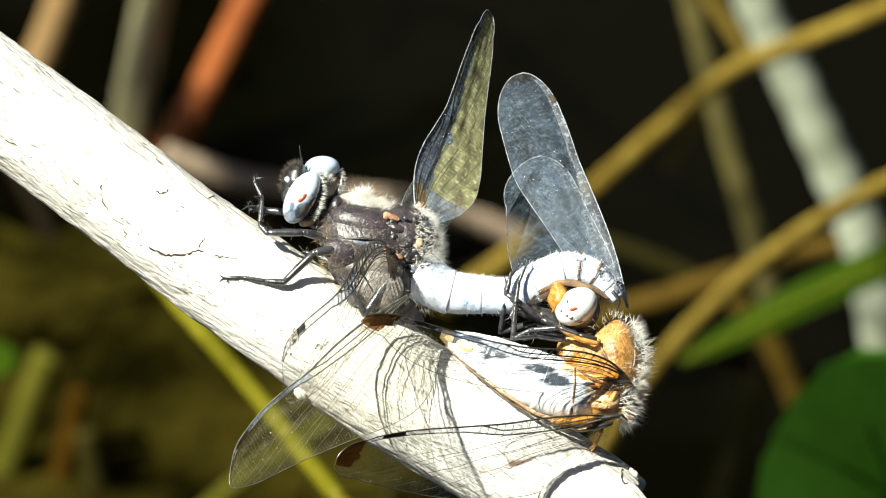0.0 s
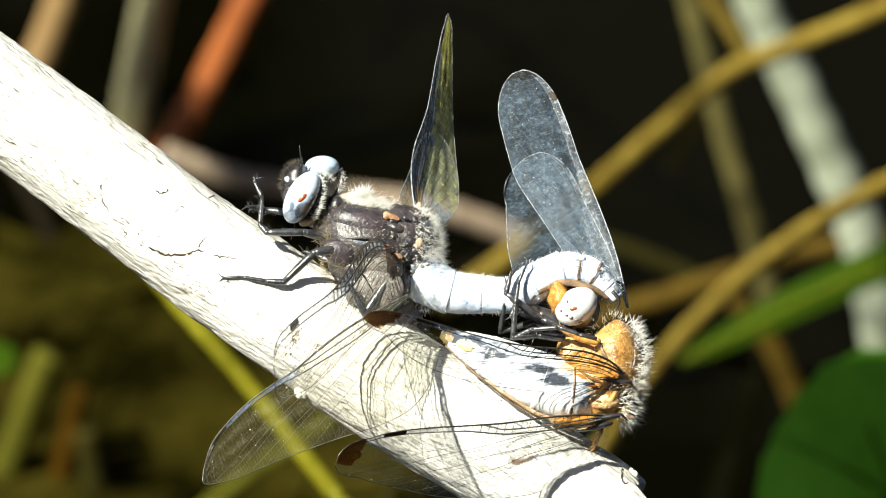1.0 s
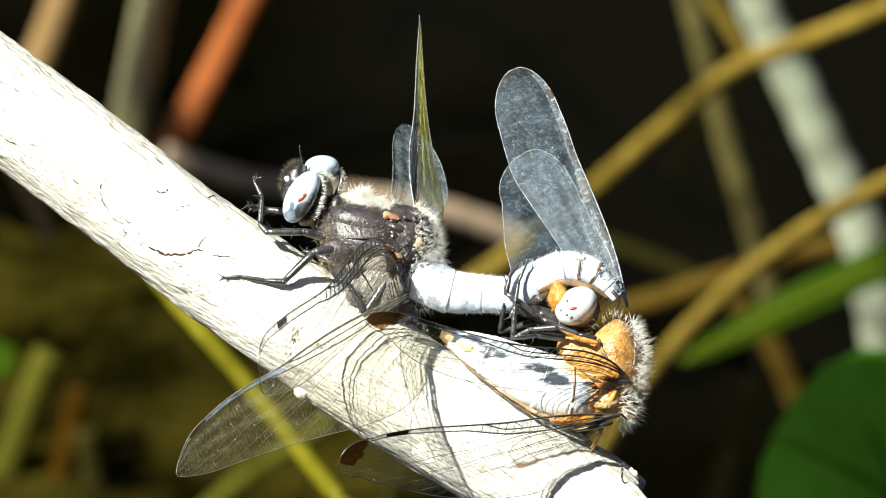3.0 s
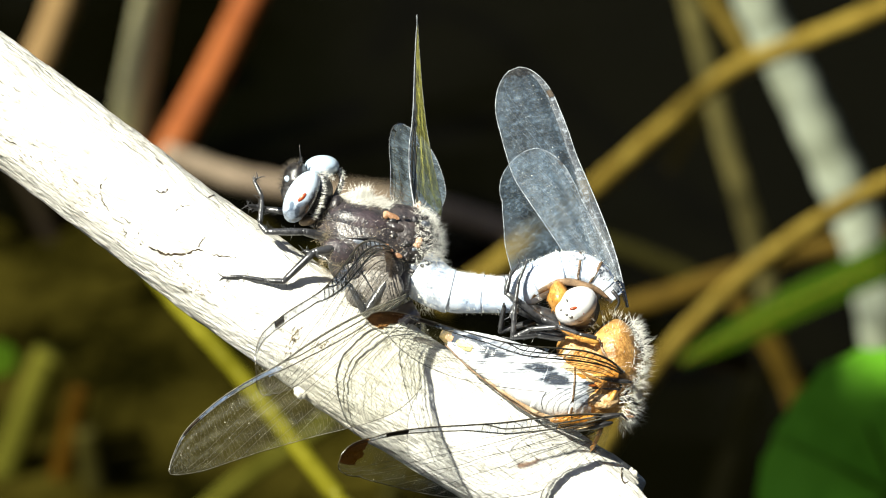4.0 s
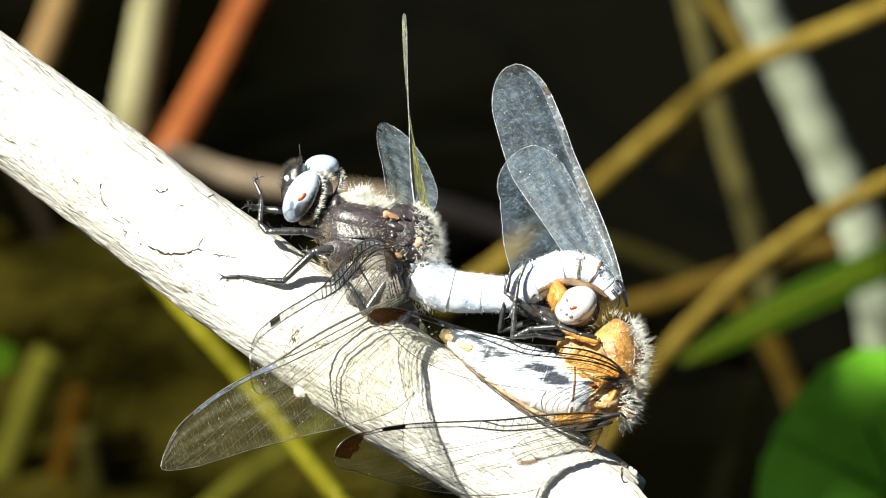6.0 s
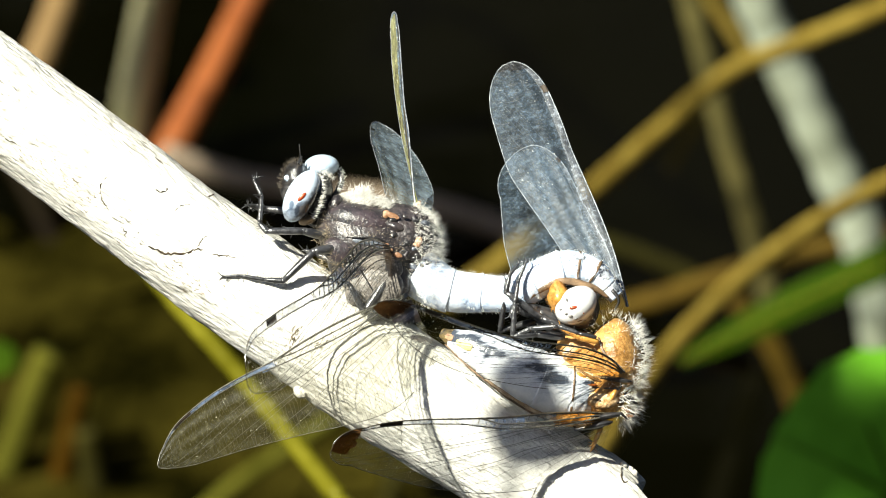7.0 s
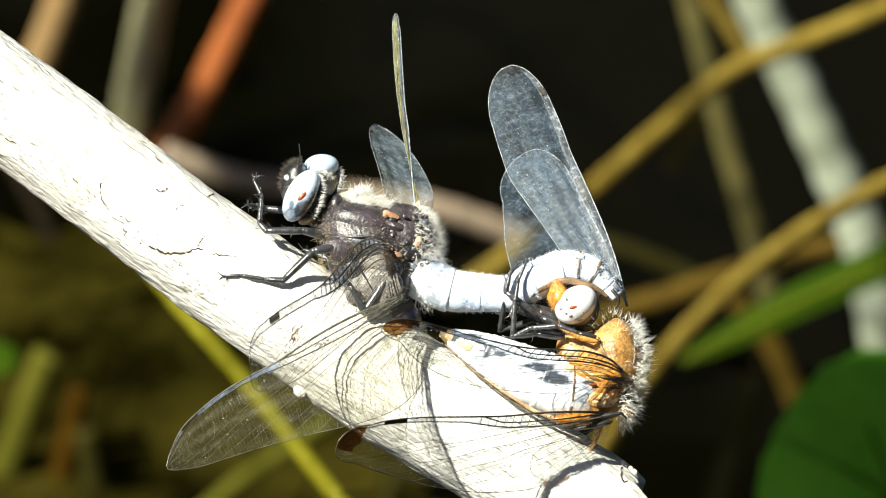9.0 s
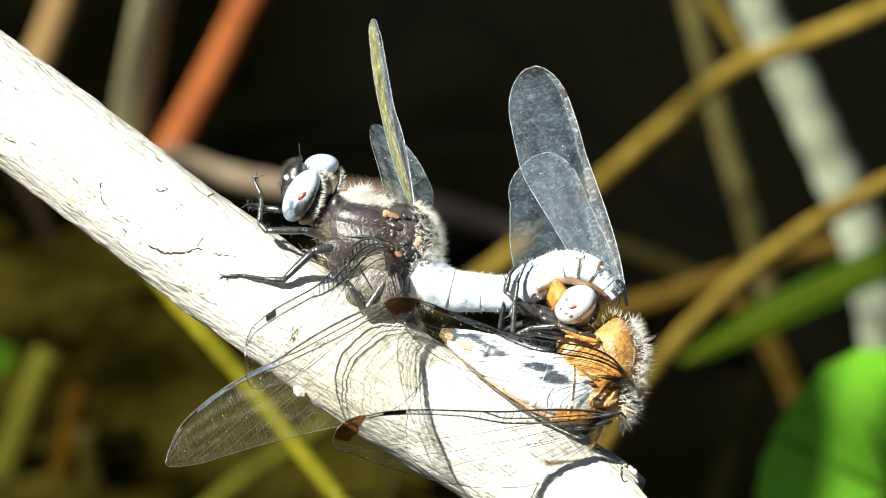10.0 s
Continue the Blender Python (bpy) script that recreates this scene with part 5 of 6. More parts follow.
    loft(bm, spline([G(858, 672, 108), G(900, 702, 109), G(950, 732, 107), G(1000, 748, 103), G(1040, 748, 100)], 30), run([1.2 * U, 2.6 * U, 3.4 * U, 4 * U, 3.5 * U], 30), 10, rough=0.0001)
    part("abdomen_edge", bm, MAT["fold"], root, "orange side fold of the abdomen")
    # legs, folded round the male's abdomen
    bk = MAT["legskin"]
    leg(root, [(1000, 600, 84), (950, 594, 92), (908, 598, 96), (912, 540, 96), (918, 500, 92), (932, 466, 84)], [7, 6, 5, 3.6, 3, 2], bk, rng)
    leg(root, [(1010, 590, 70), (960, 566, 78), (896, 520, 86), (903, 490, 84), (918, 470, 76)], [7, 6, 4.5, 3, 2], bk, rng)
    leg(root, [(1020, 610, 30), (950, 570, 20), (886, 588, 30), (892, 545, 60), (896, 500, 72)], [7, 6, 5, 3.6, 2.4], bk, rng)
    leg(root, [(1060, 608, 106), (1030, 601, 114), (996, 583, 112)], [4, 6, 5], [MAT["amberskin"]], rng, False, "orange thigh of a leg")
    leg(root, [(1056, 600, 112), (1026, 593, 119), (990, 580, 114), (940, 584, 102), (905, 600, 92)], [3, 3, 4, 4, 2.5], bk, rng)
    # overthick leg, its dark mass also standing in for shadow between the bodies
    leg(root, [(1000, 575, 40), (950, 556, 50), (915, 545, 60), (905, 560, 70)], [14, 14, 10, 4], bk, rng)
    leg(root, [(1060, 730, 80), (1064, 760, 86), (1052, 790, 70), (1048, 798, 50)], [6, 4, 3, 2], [MAT["amberskin"]], rng)
    mats = {"skins": [MAT["clear"], MAT["brown"], MAT["amber"], MAT["costal"]], "vein": MAT["vein"], "edge": MAT["vein"]}
    hind_mats = {"skins": [MAT["clear_slate"], MAT["brown"], MAT["amber"], MAT["costal"]], "vein": MAT["horn"], "edge": MAT["vein"]}
    far_mats = {"skins": [MAT["clear_far"], MAT["smoke_far"], MAT["amber"], MAT["front_far"]], "vein": MAT["lit_vein"], "edge": MAT["rim"]}
    wings = {}
    wings["near_fore"] = wing("forewing", root, FEM_FORE * 1.06, False, mats, rng, NEAR_FORE_F, net_k=0.32, vein_k=1.1, stigma=(0.775, 0.835), label="clear veined forewing with brown tip", tip=(0.885, 0.9), base=(0.24, 0, 0.75))
    wings["near_hind"] = wing("hindwing", root, FEM_HIND * 1.06, True, hind_mats, rng, NEAR_HIND_F, net_k=0.7, rung_k=0.8, vein_k=1.1, rib_k=1.15, pleat=3.0, tip_from=0.90, stigma=(0.775, 0.85), label="clear veined hindwing with brown tip", tip=(0.905, 0.7), base=(0.22, 0, 0.3))
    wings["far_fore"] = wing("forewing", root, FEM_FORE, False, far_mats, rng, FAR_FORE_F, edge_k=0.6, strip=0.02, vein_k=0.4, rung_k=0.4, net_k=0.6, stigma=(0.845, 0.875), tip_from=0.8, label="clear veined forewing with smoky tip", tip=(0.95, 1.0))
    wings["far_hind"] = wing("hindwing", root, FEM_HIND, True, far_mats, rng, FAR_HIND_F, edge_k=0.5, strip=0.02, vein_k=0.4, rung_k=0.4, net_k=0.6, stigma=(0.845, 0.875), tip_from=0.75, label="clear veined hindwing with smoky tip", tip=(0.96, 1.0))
    return root, wings


# ---- plants behind ----
def back(x, y, depth):
    """A place behind the branch; depth in metres."""
    return BASE @ G(x, y, -depth / U)


def on_water(x, y):
    """How far behind the branch the water lies below a spot of the drawing."""
    lo, hi = 0.2, 6.0
    for _ in range(40):
        d = (lo + hi) / 2
        if back(x, y, d).z > -0.002:
            lo = d
        else:
            hi = d
    return lo


def reed(name, spots, wide, mat, label, category="reed", group="reed stems", joints=2, taper=0.85, flat=1.0, near=0.0):
    """A round stem through spots of (x, y, depth) or of (x, y) in an upright plane over its foot in the water, which is its last spot; wide in drawing units."""
    foot = on_water(*spots[-1][:2])
    rise = math.tan(radians(TILT)) * U * (DIST + foot) / DIST
    spots = [p if len(p) == 3 else (*p, foot - (spots[-1][1] - p[1]) * rise - near * (1 - i / (len(spots) - 1))) for i, p in enumerate(spots)]
    pts = [back(*p) for p in spots]
    n = 60
    line_pts = spline(pts, n)
    deep = run([p[2] for p in spots], n)
    rr = [wide * 0.5 * U * (DIST + deep[i]) / DIST * (taper + (1 - taper) * i / n) * (1 + 0.03 * math.sin(i * 1.3)) for i in range(n)]
    root = thing(name, Matrix.Translation(pts[-1]), label, category, group)
    line_pts = [p - pts[-1] for p in line_pts]
    bm = bmesh.new()
    loft(bm, line_pts, rr, 14, flat=flat, up=(0, 1, 0.3))
    part("culm", bm, MAT[mat], root)
    for q in range(joints):
        i = int((q + 0.5) / joints * n)
        bm = bmesh.new()
        loft(bm, line_pts[i - 1:i + 2], [rr[i] * 1.005, rr[i] * 1.04, rr[i] * 1.005], 14, flat=flat, up=(0, 1, 0.3), caps=False)
        part("joint", bm, MAT[mat], root)
    return root


def blade(name, spots, wide, mat, label, curl=0.25, category="leaf", group="reed blades"):
    """A long leaf with a keel; it tapers to its first end."""
    pts = [back(*s) for s in spots]
    k = (DIST + spots[0][2]) / DIST
    n = 40
    line_pts = spline(pts, n)
    bm = bmesh.new()
    rows = []
    face = (BASE.to_3x3() @ Vector((0, 0, 1)))
    for i, p in enumerate(line_pts):
        d = (line_pts[min(i + 1, n - 1)] - line_pts[max(i - 1, 0)]).normalized()
        side = d.cross(face).normalized()
        f = i / (n - 1)
        w = wide * 0.5 * U * k * math.sin(math.pi * min(1.0, 0.03 + f * 0.62)) ** 0.7
        rows.append([bm.verts.new(p + side * w * s - face * abs(s) * w * curl + face * th) for s in (-1, -0.5, 0, 0.5, 1) for th in (0.0003, -0.0003)])
    for a, b in zip(rows, rows[1:]):
        for j in range(4):
            bm.faces.new((a[2 * j], a[2 * j + 2], b[2 * j + 2], b[2 * j]))
            bm.faces.new((a[2 * j + 1], b[2 * j + 1], b[2 * j + 3], a[2 * j + 3]))
    root = thing(name, Matrix.Translation(pts[-1]), label, category, group)
    for v in bm.verts:
        v.co -= pts[-1]
    part("blade", bm, MAT[mat], root)
    bm = bmesh.new()
    loft(bm, [p - pts[-1] + face * 0.0004 for p in line_pts], [wide * 0.03 * U * k] * n, 8)
    part("midrib", bm, MAT["reed_green"], root, "paler midrib of the blade")
    return root


def round_leaf(centre, size, depth, turn, mat, label, lean=0.05):
    """A broad floating-weed leaf with ribs and a stalk, leaning to the light."""
    c = back(*centre, depth)
    k = (DIST + depth) / DIST
    R = size * U * k
    root = thing("broad_leaf", Matrix.Translation(c) @ BASE.to_3x3().to_4x4() @ pose(0, 0, 0, *turn), label, "leaf")
    bm = bmesh.new()
    rows = []
    n, m = 48, 14
    for i in range(n):
        t = 2 * math.pi * i / n
        edge = R * (1 + 0.10 * math.cos(t) + 0.02 * math.sin(5 * t) + 0.012 * math.sin(23 * t))
        row = []
        for j in range(1, m + 1):
            f = j / m
            z = -0.10 * R * f * f + 0.02 * R * math.sin(t * 9) * f + 0.05 * R * noise.noise(Vector((math.cos(t) * f * 2, math.sin(t) * f * 2, 0)))
            row.append(bm.verts.new((math.cos(t) * edge * f, math.sin(t) * edge * f, z)))
        rows.append(row)
    mid = bm.verts.new((0, 0, 0))
    for i in range(n):
        a, b = rows[i], rows[(i + 1) % n]
        bm.faces.new((mid, a[0], b[0]))
        for j in range(m - 1):
            bm.faces.new((a[j], a[j + 1], b[j + 1], b[j]))
    lamina = part("lamina", bm, MAT[mat], root)
    sol = lamina.modifiers.new("thick", "SOLIDIFY")
    sol.thickness = 0.0006
    for i in range(9):
        t = 2 * math.pi * i / 9 + 0.2
        bm = bmesh.new()
        loft(bm, spline([Vector((0, 0, 0)), Vector((math.cos(t) * R * 0.5, math.sin(t) * R * 0.5, -0.02 * R)), Vector((math.cos(t) * R * 0.93, math.sin(t) * R * 0.93, -0.09 * R))], 10), run([0.018 * R, 0.012 * R, 0.004 * R], 10), 6)
        part("rib", bm, MAT["blade"], root)
    low = (Matrix.Translation(c) @ BASE.to_3x3().to_4x4() @ pose(0, 0, 0, *turn)).inverted() @ Vector((c.x + lean, c.y + 0.12, -0.2))
    bm = bmesh.new()
    loft(bm, spline([Vector((0, 0, -0.0005)), low * 0.45 + Vector((0, 0, -0.02)), low], 20), run([0.0018, 0.002, 0.003], 20), 8)
    part("stalk", bm, MAT["blade"], root)
    return root


def plants():
    reed("reed", [(160, -140), (92, 50), (50, 150), (8, 240)], 70, "reed_tan", "dry tan reed standing in the dark water")
    reed("reed", [(296, -140), (266, 20), (240, 160), (212, 320)], 74, "reed_grey", "weathered grey reed standing in the dark water")
    reed("dock", [(520, -140), (436, 12), (372, 140), (300, 270), (255, 350)], 66, "reed_red", "red-brown dock stem standing in the water", "stem", "")
    reed("fallen_reed", [(290, 270), (420, 316), (600, 345), (760, 365), (880, 404), (925, 430)], 45, "reed_beige", "pale dry fallen reed lying over the water", "reed", "fallen reeds")
    reed("fallen_reed", [(1760, -70), (1568, 14), (1400, 82), (1290, 130), (1160, 240), (1050, 335), (900, 455), (780, 545)], 40, "reed_gold", "golden brown fallen reed leaning over the pond", "reed", "fallen reeds", near=0.3)
    reed("reed", [(1190, -130), (1228, 20), (1285, 240), (1345, 450), (1375, 570)], 50, "reed_olive", "thin olive reed standing in the dark pond", joints=1)
    reed("reed", [(1280, -140), (1346, 20), (1432, 200), (1520, 400), (1560, 560), (1580, 700)], 90, "reed_pale", "thick weathered grey reed in the dark water", joints=1)
    reed("fallen_reed", [(1760, 250), (1568, 325), (1430, 405), (1300, 505), (1170, 640), (1070, 790), (1010, 900)], 38, "reed_gold", "golden brown fallen reed leaning over the pond", "reed", "fallen reeds", near=0.3)
    reed("fallen_reed", [(1720, 395), (1500, 430), (1400, 454), (1330, 474), (1250, 500), (1180, 524), (1110, 545), (1040, 572)], 40, "reed_ochre", "ochre fallen reed lying behind others", "reed", "fallen reeds")
    reed("reed", [(1190, -120), (1258, 0), (1290, 45), (1326, 100)], 28, "reed_gold", "thin golden reed crossing behind the fallen one", "reed", joints=1)
    reed("fallen_reed", [(1300, 530), (1362, 605), (1400, 680), (1430, 760)], 46, "reed_ochre", "short ochre reed sunk under the green blade", "reed", "fallen reeds", joints=1)
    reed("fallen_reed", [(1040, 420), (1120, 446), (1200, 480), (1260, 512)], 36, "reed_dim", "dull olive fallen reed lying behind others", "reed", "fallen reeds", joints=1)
    reed("bent_stem", [(230, 430, 0.42), (310, 535, 0.42), (390, 625, 0.42), (470, 720, 0.42), (600, 885, 0.42), (740, 1060, 0.42), (980, 1360)], 38, "reed_green", "yellow-green bent stem under the branch", "stem", "", joints=0)
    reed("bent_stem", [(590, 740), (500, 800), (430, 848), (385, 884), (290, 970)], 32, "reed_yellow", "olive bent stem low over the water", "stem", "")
    # reeds at the bottom left: shade is put into their dull colours
    reed("reed", [(84, 628), (54, 710), (22, 800), (-8, 880)], 64, "reed_yellow", "dull olive reed with shade in its colour", "reed")
    reed("reed", [(142, 690), (122, 780), (98, 890)], 44, "reed_brown", "dull brown reed with shade in its colour", "reed")
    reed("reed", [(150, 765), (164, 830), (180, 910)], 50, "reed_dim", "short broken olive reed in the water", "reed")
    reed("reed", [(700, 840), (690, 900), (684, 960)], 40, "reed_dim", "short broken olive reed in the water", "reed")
    # drowned weed under the near stems
    rng = random.Random(4)
    bm = bmesh.new()
    for _ in range(1500):
        x, y = rng.uniform(-60, 660), rng.uniform(480, 960)
        clump = noise.noise(Vector((x * 0.013, y * 0.013, 3))) + 0.5 * noise.noise(Vector((x * 0.03, y * 0.03, 8)))
        if rng.random() > 0.12 + 1.2 * max(-0.1, clump) + max(0.0, y - 720) * 0.004 - max(0.0, 640 - y) * 0.002 + (0.25 if x < 380 and y > 740 else 0.0):
            continue
        p = back(x, y, on_water(x, y))
        p.z = rng.uniform(0.001, 0.006)
        a = rng.choice((rng.uniform(0, 6.28), rng.gauss(1.4, 0.4)))
        d = Vector((math.cos(a), math.sin(a), rng.uniform(-0.1, 0.1))) * rng.uniform(0.012, 0.040)
        e = Vector((-d.y, d.x, 0)) * 0.3
        bm.faces.new([bm.verts.new(q) for q in (p - d, p + e, p + d, p - e)])
    tagged(part("water_weed", bm, MAT["weed"]), "dark olive weed drifting on the water", "water weed", kind="stuff")
    blade("water_plant", [(1205, 640, 1.35), (1300, 592, 1.35), (1430, 525, 1.35), (1568, 462, 1.35), (1720, 380, 1.35)], 66, "blade", "green plant blade arching over the pond", category="plant", group="")
    round_leaf((1592, 880), 272, 0.8, (-12, 8, 20), "leaf", "broad dark green leaf beside the fallen reeds")
    round_leaf((-6, 634), 33, 1.2, (-20, 0, 0), "blade", "small green leaf over the dark water", -0.3)


# ---- the overhanging bough, whose leaves throw the moving shade ----
def above(x, y, depth, far):
    """A place between the sun and a spot of the drawing, that far up the light."""
    return BASE @ (G(x, y, -depth / U) + SUN_L * far)


PALE_D = on_water(925, 430) - 0.004
GOLD_D = on_water(780, 545) - 0.09
DOCK_D = on_water(255, 350) - 0.013
GREY_D = on_water(212, 320) - 0.03
NEAR_D = -100 * U
SHADES = [
    # leaf length, half width over length, then rows of (seconds, x, y, depth, distance up the light)
    (0.05, 0.17, [(0, 320, 215, DOCK_D, 0.9), (2.7, 325, 210, DOCK_D, 0.9), (3.8, 150, 400, DOCK_D, 0.9), (8.0, 140, 400, DOCK_D, 0.9), (8.6, 320, 225, DOCK_D, 0.9), (9.0, 325, 205, DOCK_D, 0.9), (9.3, 170, 380, DOCK_D, 0.9), (10, 150, 400, DOCK_D, 0.9)]),
    (0.060, 0.085, [(0, 258, 60, GREY_D, 1.2), (5.0, 258, 60, GREY_D, 1.2), (5.4, 262, -330, GREY_D, 1.2), (5.8, 262, -330, GREY_D, 1.2), (6.2, 258, 60, GREY_D, 1.2), (7.05, 258, 60, GREY_D, 1.2), (7.4, 262, -330, GREY_D, 1.2), (8.0, 262, -330, GREY_D, 1.2), (8.4, 258, 60, GREY_D, 1.2), (9.0, 258, 60, GREY_D, 1.2), (9.3, 262, -330, GREY_D, 1.2), (9.6, 262, -330, GREY_D, 1.2), (9.95, 258, 60, GREY_D, 1.2), (10, 258, 60, GREY_D, 1.2)]),
    (0.062, 0.36, [(0, 1470, 770, 0.8, 1.2), (3.4, 1470, 770, 0.8, 1.2), (4.1, 1303, 770, 0.8, 1.2), (7.1, 1303, 770, 0.8, 1.2), (7.5, 1470, 770, 0.8, 1.2), (9.0, 1470, 770, 0.8, 1.2), (9.4, 1272, 770, 0.8, 1.2), (10, 1268, 770, 0.8, 1.2)]),
    (0.011, 0.36, [(0, 700, 1250, NEAR_D, 0.5), (7.6, 690, 1150, NEAR_D, 0.5), (8.0, 560, 640, NEAR_D, 0.5), (8.1, 535, 545, NEAR_D, 0.5), (8.2, 485, 450, NEAR_D, 0.5), (8.3, 430, 365, NEAR_D, 0.5), (8.4, 300, 400, NEAR_D, 0.5), (8.5, 290, 345, NEAR_D, 0.5), (8.6, 230, 290, NEAR_D, 0.5), (8.7, 160, 40, NEAR_D, 0.5), (9.05, 170, 40, NEAR_D, 0.5), (9.15, 300, 320, NEAR_D, 0.5), (9.2, 330, 345, NEAR_D, 0.5), (9.3, 280, 335, NEAR_D, 0.5), (9.4, 70, 190, NEAR_D, 0.5), (9.55, -150, 60, NEAR_D, 0.5), (10, -250, 0, NEAR_D, 0.5)]),
    (0.013, 0.30, [(0, 1350, 1500, NEAR_D, 0.3), (6.5, 1330, 1450, NEAR_D, 0.3), (6.9, 1020, 800, NEAR_D, 0.3), (7.0, 940, 730, NEAR_D, 0.3), (7.06, 920, 760, NEAR_D, 0.3), (7.3, 760, 1250, NEAR_D, 0.3), (10, 760, 1400, NEAR_D, 0.3)]),
    (0.055, 0.26, [(0, 850, 520, PALE_D, 0.8), (0.5, 840, 700, PALE_D, 0.8), (2.7, 840, 640, PALE_D, 0.8), (3.7, 835, 420, PALE_D, 0.8), (4.5, 830, 395, PALE_D, 0.8), (8.3, 830, 395, PALE_D, 0.8), (8.8, 840, 640, PALE_D, 0.8), (9.1, 840, 640, PALE_D, 0.8), (9.4, 830, 395, PALE_D, 0.8), (10, 835, 430, PALE_D, 0.8)]),
    (0.060, 0.22, [(0, 500, 322, PALE_D, 0.75), (2.7, 500, 322, PALE_D, 0.75), (3.7, 440, 560, PALE_D, 0.75), (5.6, 450, 540, PALE_D, 0.75), (6.8, 490, 330, PALE_D, 0.75), (9.0, 495, 325, PALE_D, 0.75), (9.4, 470, 400, PALE_D, 0.75), (10, 460, 480, PALE_D, 0.75)]),
    (0.008, 0.34, [(0, 900, 1300, NEAR_D, 0.45), (7.8, 880, 1150, NEAR_D, 0.45), (8.2, 520, 400, NEAR_D, 0.45), (8.3, 370, 320, NEAR_D, 0.45), (8.4, 110, 285, NEAR_D, 0.45), (8.5, 160, 315, NEAR_D, 0.45), (8.6, 190, 300, NEAR_D, 0.45), (8.75, 60, 0, NEAR_D, 0.45), (9.05, 60, 0, NEAR_D, 0.45), (9.15, 120, 270, NEAR_D, 0.45), (9.2, 140, 300, NEAR_D, 0.45), (9.3, 60, 200, NEAR_D, 0.45), (9.5, -160, 60, NEAR_D, 0.45), (10, -260, 0, NEAR_D, 0.45)]),
    (0.012, 0.34, [(0, 1600, 1400, NEAR_D, 0.4), (8.2, 1560, 1300, NEAR_D, 0.4), (8.6, 1200, 850, NEAR_D, 0.4), (8.7, 1050, 600, NEAR_D, 0.4), (8.8, 1010, 500, NEAR_D, 0.4), (8.9, 900, 180, NEAR_D, 0.4), (9.0, 880, -120, NEAR_D, 0.4), (10, 860, -400, NEAR_D, 0.4)]),
    (0.062, 0.36, [(0, 1735, 780, 0.8, 1.1), (9.2, 1735, 780, 0.8, 1.1), (9.4, 1775, 780, 0.8, 1.1), (10, 1770, 780, 0.8, 1.1)]),
    (0.040, 0.30, [(0, 965, 402, GOLD_D, 0.7), (5, 967, 403, GOLD_D, 0.7), (10, 965, 402, GOLD_D, 0.7)]),
]


def bough():
    ends = [above(*rows[0][1:]) for _, _, rows in SHADES]
    root = thing("overhanging_bough", Matrix.Translation(ends[1]), "leafy green bough hanging over the pond", "bough")
    up = Vector((0, 0, 0.10))
    pts = [Vector((-2.6, 5.2, 2.6)), Vector((-1.6, 3.4, 3.0)), ends[1] + Vector((-0.15, 0.2, 0.35)), ends[0] + up * 1.4, ends[2] + up * 1.6, ends[2] + Vector((0.1, -0.15, 0.12))]
    bm = bmesh.new()
    loft(bm, spline([p - ends[1] for p in pts], 80), run([0.012, 0.010, 0.005, 0.003, 0.002, 0.001], 80), 8)
    part("twig", bm, MAT["reed_olive"], root)
    face = BASE.to_3x3() @ SUN_L
    turn = face.to_track_quat("Z", "Y").to_matrix().to_4x4()
    leaves = []
    for k, (size, ratio, rows) in enumerate(SHADES):
        bm = bmesh.new()
        n = 24
        prev = None
        for i in range(n + 1):
            f = i / n
            w = size * ratio * math.sin(math.pi * f ** 0.8) ** 0.8 * (1 + 0.05 * math.sin(i * 2.3)) + 0.0005
            x = (f - 0.5) * size
            ring = [bm.verts.new((x, w * c, -0.15 * w * abs(c) + 0.01 * size * math.sin(f * 9))) for c in (-1, -0.5, 0, 0.5, 1)]
            if prev:
                for j in range(4):
                    bm.faces.new((prev[j], ring[j], ring[j + 1], prev[j + 1]))
            prev = ring
        loft(bm, spline([Vector((-size * 0.5, 0, 0)), Vector((-size * 0.75, 0, size * 0.2)), Vector((-size * 0.95, 0, size * 0.6))], 8), [size * 0.012] * 8, 6)
        leaf = part("leaf", bm, MAT["leaf"], root)
        sol = leaf.modifiers.new("thick", "SOLIDIFY")
        sol.thickness = 0.0005
        base_t = Matrix.Translation(-ends[1])
        spin = pose(0, 0, 0, 0, 0, (110, 75, 90, 35, 100, 160, 165, 20, 60, 92, 40)[k])
        leaves.append((leaf, [(r[0], base_t @ Matrix.Translation(above(*r[1:])) @ turn @ spin) for r in rows]))
    return root, leaves


# ---- movement ----
def sway(t):
    """The branch gives a little under its load."""
    f = min(1.0, t / 10.0)
    return Matrix.Translation((-1.0 * U * f, 3.5 * U * f, 0))


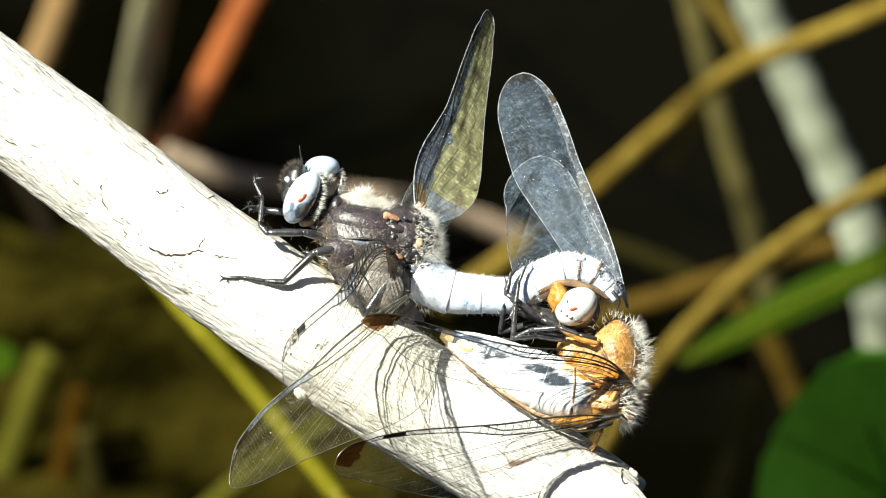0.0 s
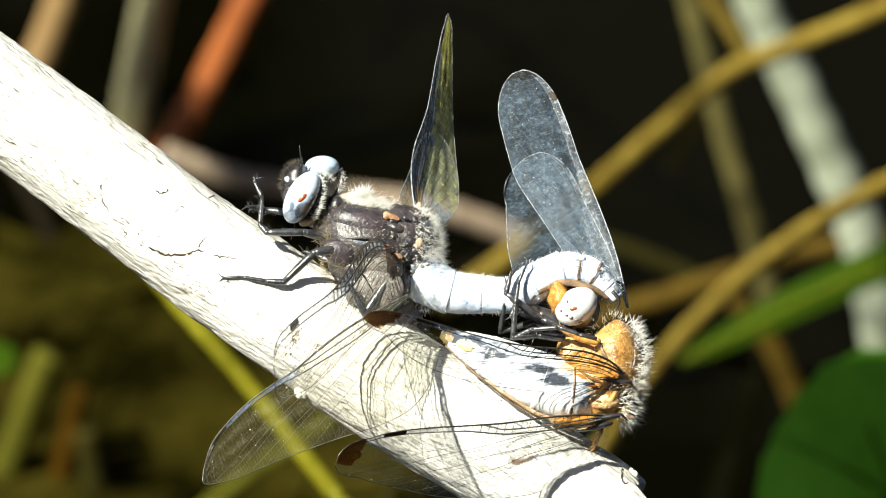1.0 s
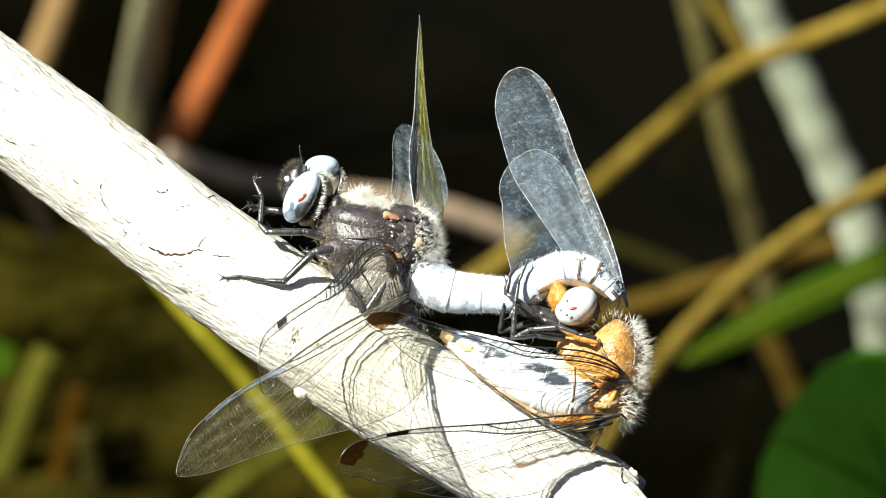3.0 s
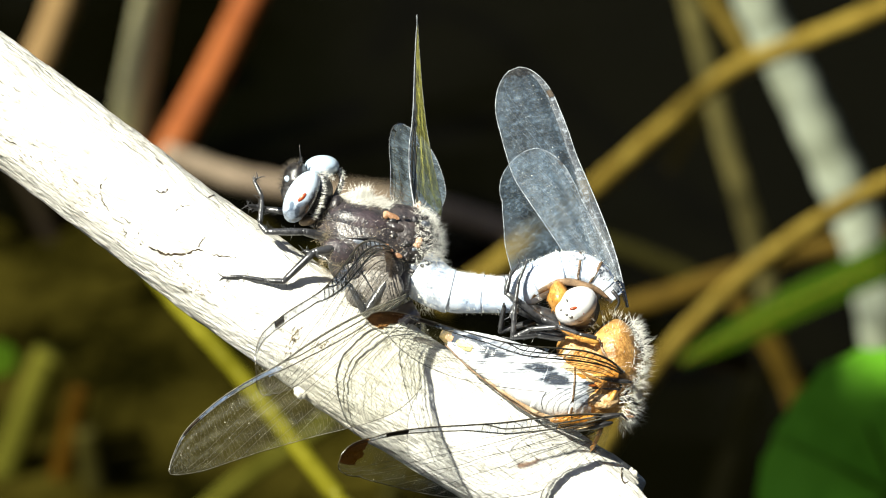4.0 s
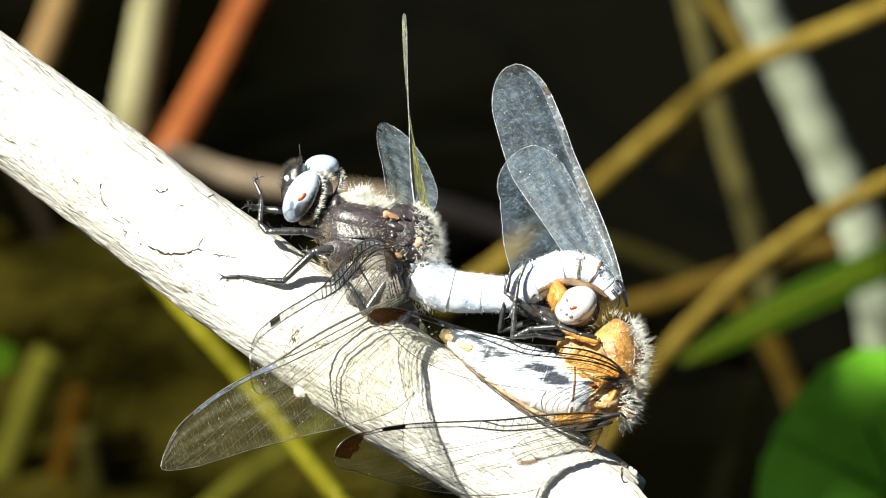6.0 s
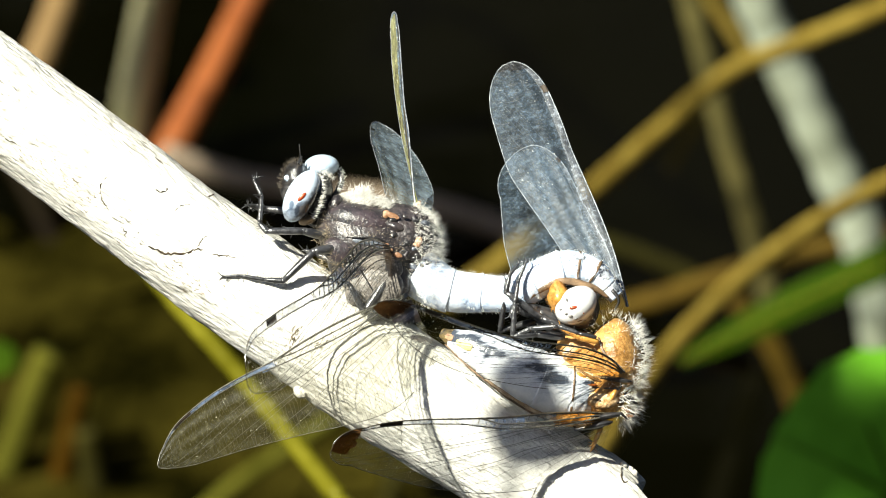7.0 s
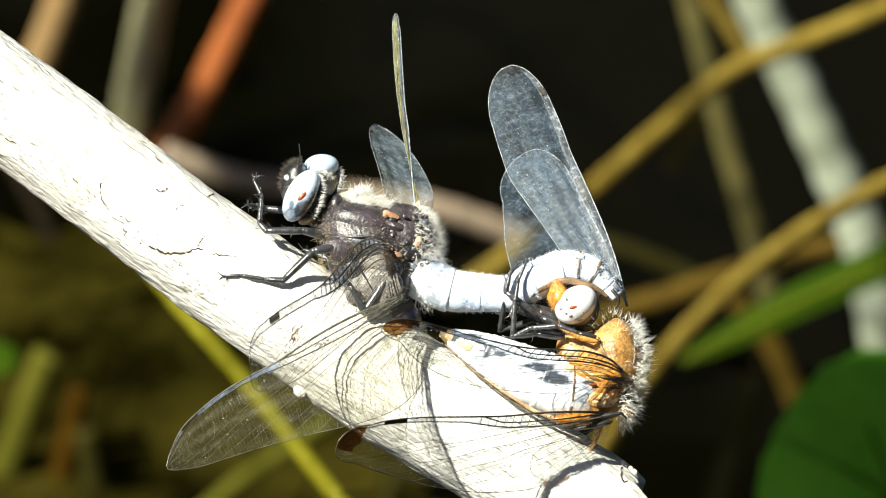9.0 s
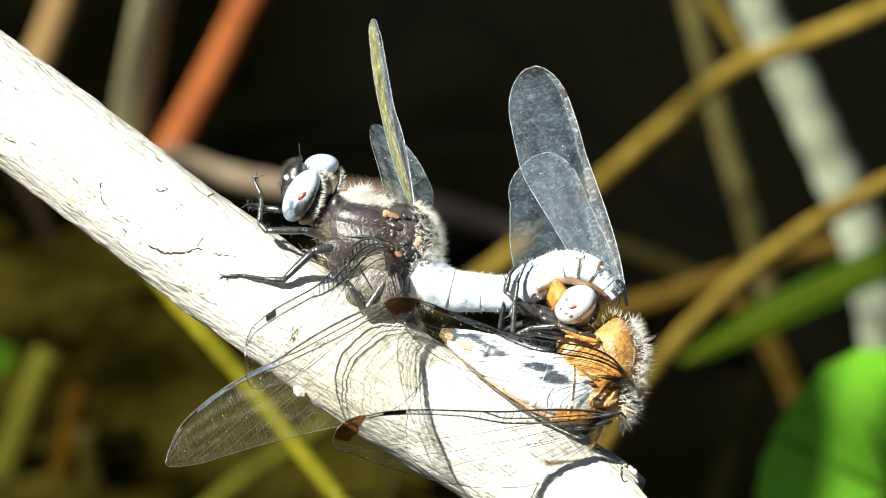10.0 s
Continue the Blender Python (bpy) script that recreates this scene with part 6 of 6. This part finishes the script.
def motions():
    for leaf, rows in BOUGH[1]:
        walk(leaf, rows)
    times = [0, 0.5, 1.0, 1.5, 2.0, 2.5, 3.25, 4.0, 4.5, 5.0, 5.5, 6.25, 7.0, 7.5, 8.0, 8.5, 9.0, 9.5, 10.0]
    for ob in (BRANCH, MALE[0], FEMALE[0]):
        base_m = BR if ob is BRANCH else BASE
        walk(ob, [(t, BASE @ sway(t) @ BASE.inverted() @ base_m) for t in (0, 2.5, 5.0, 7.5, 10.0)])
    # shift of each wing's mark from its middle place, time by time
    tip = [(101, 28), (88, 26), (56, 20), (42, 15), (35, 15), (22, 9), (10, 5), (2, 2), (0, 0), (-8, -2), (-8, -4), (-13, -7), (-16, -9), (-10, -6), (4, -3), (-5, -5), (-1, -5), (-4, -4), (-2, -11)]
    fore = [(38, 12), (34, 9), (26, 4), (18, 2), (10, 2), (7, 2), (3, 1), (0, 1), (0, 0), (-4, 0), (-4, -1), (-10, 0), (-14, -1), (-12, -3), (2, -6), (-20, -2), (-8, -4), (-8, -4), (-14, -8)]
    farh = [(126, -9), (92, -6), (56, -3), (40, -2), (14, 2), (8, 1), (4, 0), (1, 0), (0, 0), (-4, 0), (-12, 0), (-24, -1), (-36, -3), (-22, -1), (-31, 0), (-32, 1), (-33, 1), (-6, -4), (-74, 10)]
    farf = [(100, 12), (90, 8), (72, 4), (50, 1), (26, 2), (19, 1), (9, 0), (4, 0), (0, 0), (-7, 0), (-15, 0), (-28, 0), (-37, -1), (-30, 1), (-28, 2), (-31, 2), (-38, 4), (-26, 4), (-37, 4)]
    rows = {k: [] for k in ("nf", "nh", "fh", "ff")}
    for i, t in enumerate(times):
        rows["nf"].append((t, wing_pose((692, 440, 92), (490 + fore[i][0], 562 + fore[i][1]), 0.81, MALE_FORE * 1.07, True, (0.15, -1.0, -0.1))))
        k = 0.86
        rows["nh"].append((t, wing_pose((722, 522, 84), (330 + tip[i][0] * k, 735 + tip[i][1] * k), 0.85, MALE_HIND, True, (0.45, -0.85, 0.1))))
        open_f = max(0.0, farf[i][0]) / 100
        open_h = max(0.0, farh[i][0]) / 126
        rows["fh"].append((t, wing_pose((738, 388, 20), (739 + farh[i][0] * 0.90, 31 + farh[i][1]), 0.95, MALE_HIND, False, (-0.10 + 0.46 * open_h - 0.34 * min(1.25, max(0.0, -farh[i][0]) / 36), -0.7, -0.6))))
        rows["ff"].append((t, wing_pose((702, 390, 16), (680 + farf[i][0] * 0.95, 219 + farf[i][1]), 0.88, MALE_FORE, False, (0.75 - 0.4 * open_f, -0.55 + 0.1 * open_f, -0.2 - 0.7 * open_f))))
    walk(MALE[1]["near_fore"], rows["nf"])
    walk(MALE[1]["near_hind"], rows["nh"])
    walk(MALE[1]["far_hind"], rows["fh"])
    walk(MALE[1]["far_fore"], rows["ff"])
    f1 = [(-9, 3), (-8, 0), (-6, -1), (-4, 0), (0, 1), (-2, 2), (-2, 1), (-1, 1), (0, 0), (-3, 0), (-1, -2), (4, -6), (10, -14), (14, 2), (20, 8), (22, 22), (22, 14), (16, 20), (26, -18)]
    f2 = [(-6, 4), (-5, 3), (-4, 2), (-3, 2), (0, 1), (0, 3), (0, 2), (0, 2), (0, 0), (-4, -1), (-3, -5), (-8, -8), (-10, -13), (-5, -12), (3, -14), (0, -10), (-2, -17), (-3, -6), (-4, -32)]
    g1 = [(3, 9), (5, 7), (4, 5), (-2, 4), (-2, 3), (-2, 2), (-1, 1), (-1, 1), (0, 0), (-3, 0), (-5, -2), (-8, -4), (-11, -7), (-5, -3), (2, -2), (-13, -1), (-13, -1), (2, -7), (24, 3)]
    g2 = [(8, 12), (8, 10), (8, 7), (2, 6), (0, 4), (-1, 3), (0, 2), (0, 1), (0, 0), (-3, -1), (-4, -2), (-4, -3), (-3, -3), (-6, -3), (-1, 1), (4, 4), (2, 4), (14, -2), (18, 10)]
    rows = {k: [] for k in ("nf", "nh", "fh", "ff")}
    for i, t in enumerate(times):
        rows["nf"].append((t, wing_pose((1108, 664, 98), (757 + f1[i][0], 563 + f1[i][1]), 0.81, FEM_FORE * 1.06, True, (-0.2, -0.62, -0.6))))
        rows["nh"].append((t, wing_pose((1088, 736, 98), (703 + f2[i][0], 757 + f2[i][1]), 0.812, FEM_HIND * 1.06, True, (0.2, -0.75, -0.55))))
        rows["ff"].append((t, wing_pose((1112, 545, 20), (984 + g1[i][0], 166 + g1[i][1]), 0.86, FEM_FORE, False, (-1.0, -0.2, 0.0))))
        rows["fh"].append((t, wing_pose((1102, 520, 24), (1000 + g2[i][0], 290 + g2[i][1]), 0.86, FEM_HIND, False, (-1.0, -0.16, 0.0))))
    walk(FEMALE[1]["near_fore"], rows["nf"])
    walk(FEMALE[1]["near_hind"], rows["nh"])
    walk(FEMALE[1]["far_hind"], rows["fh"])
    walk(FEMALE[1]["far_fore"], rows["ff"])


setting()
BOUGH = bough()
BRANCH = branch()
MALE = male()
FEMALE = female()
plants()
motions()
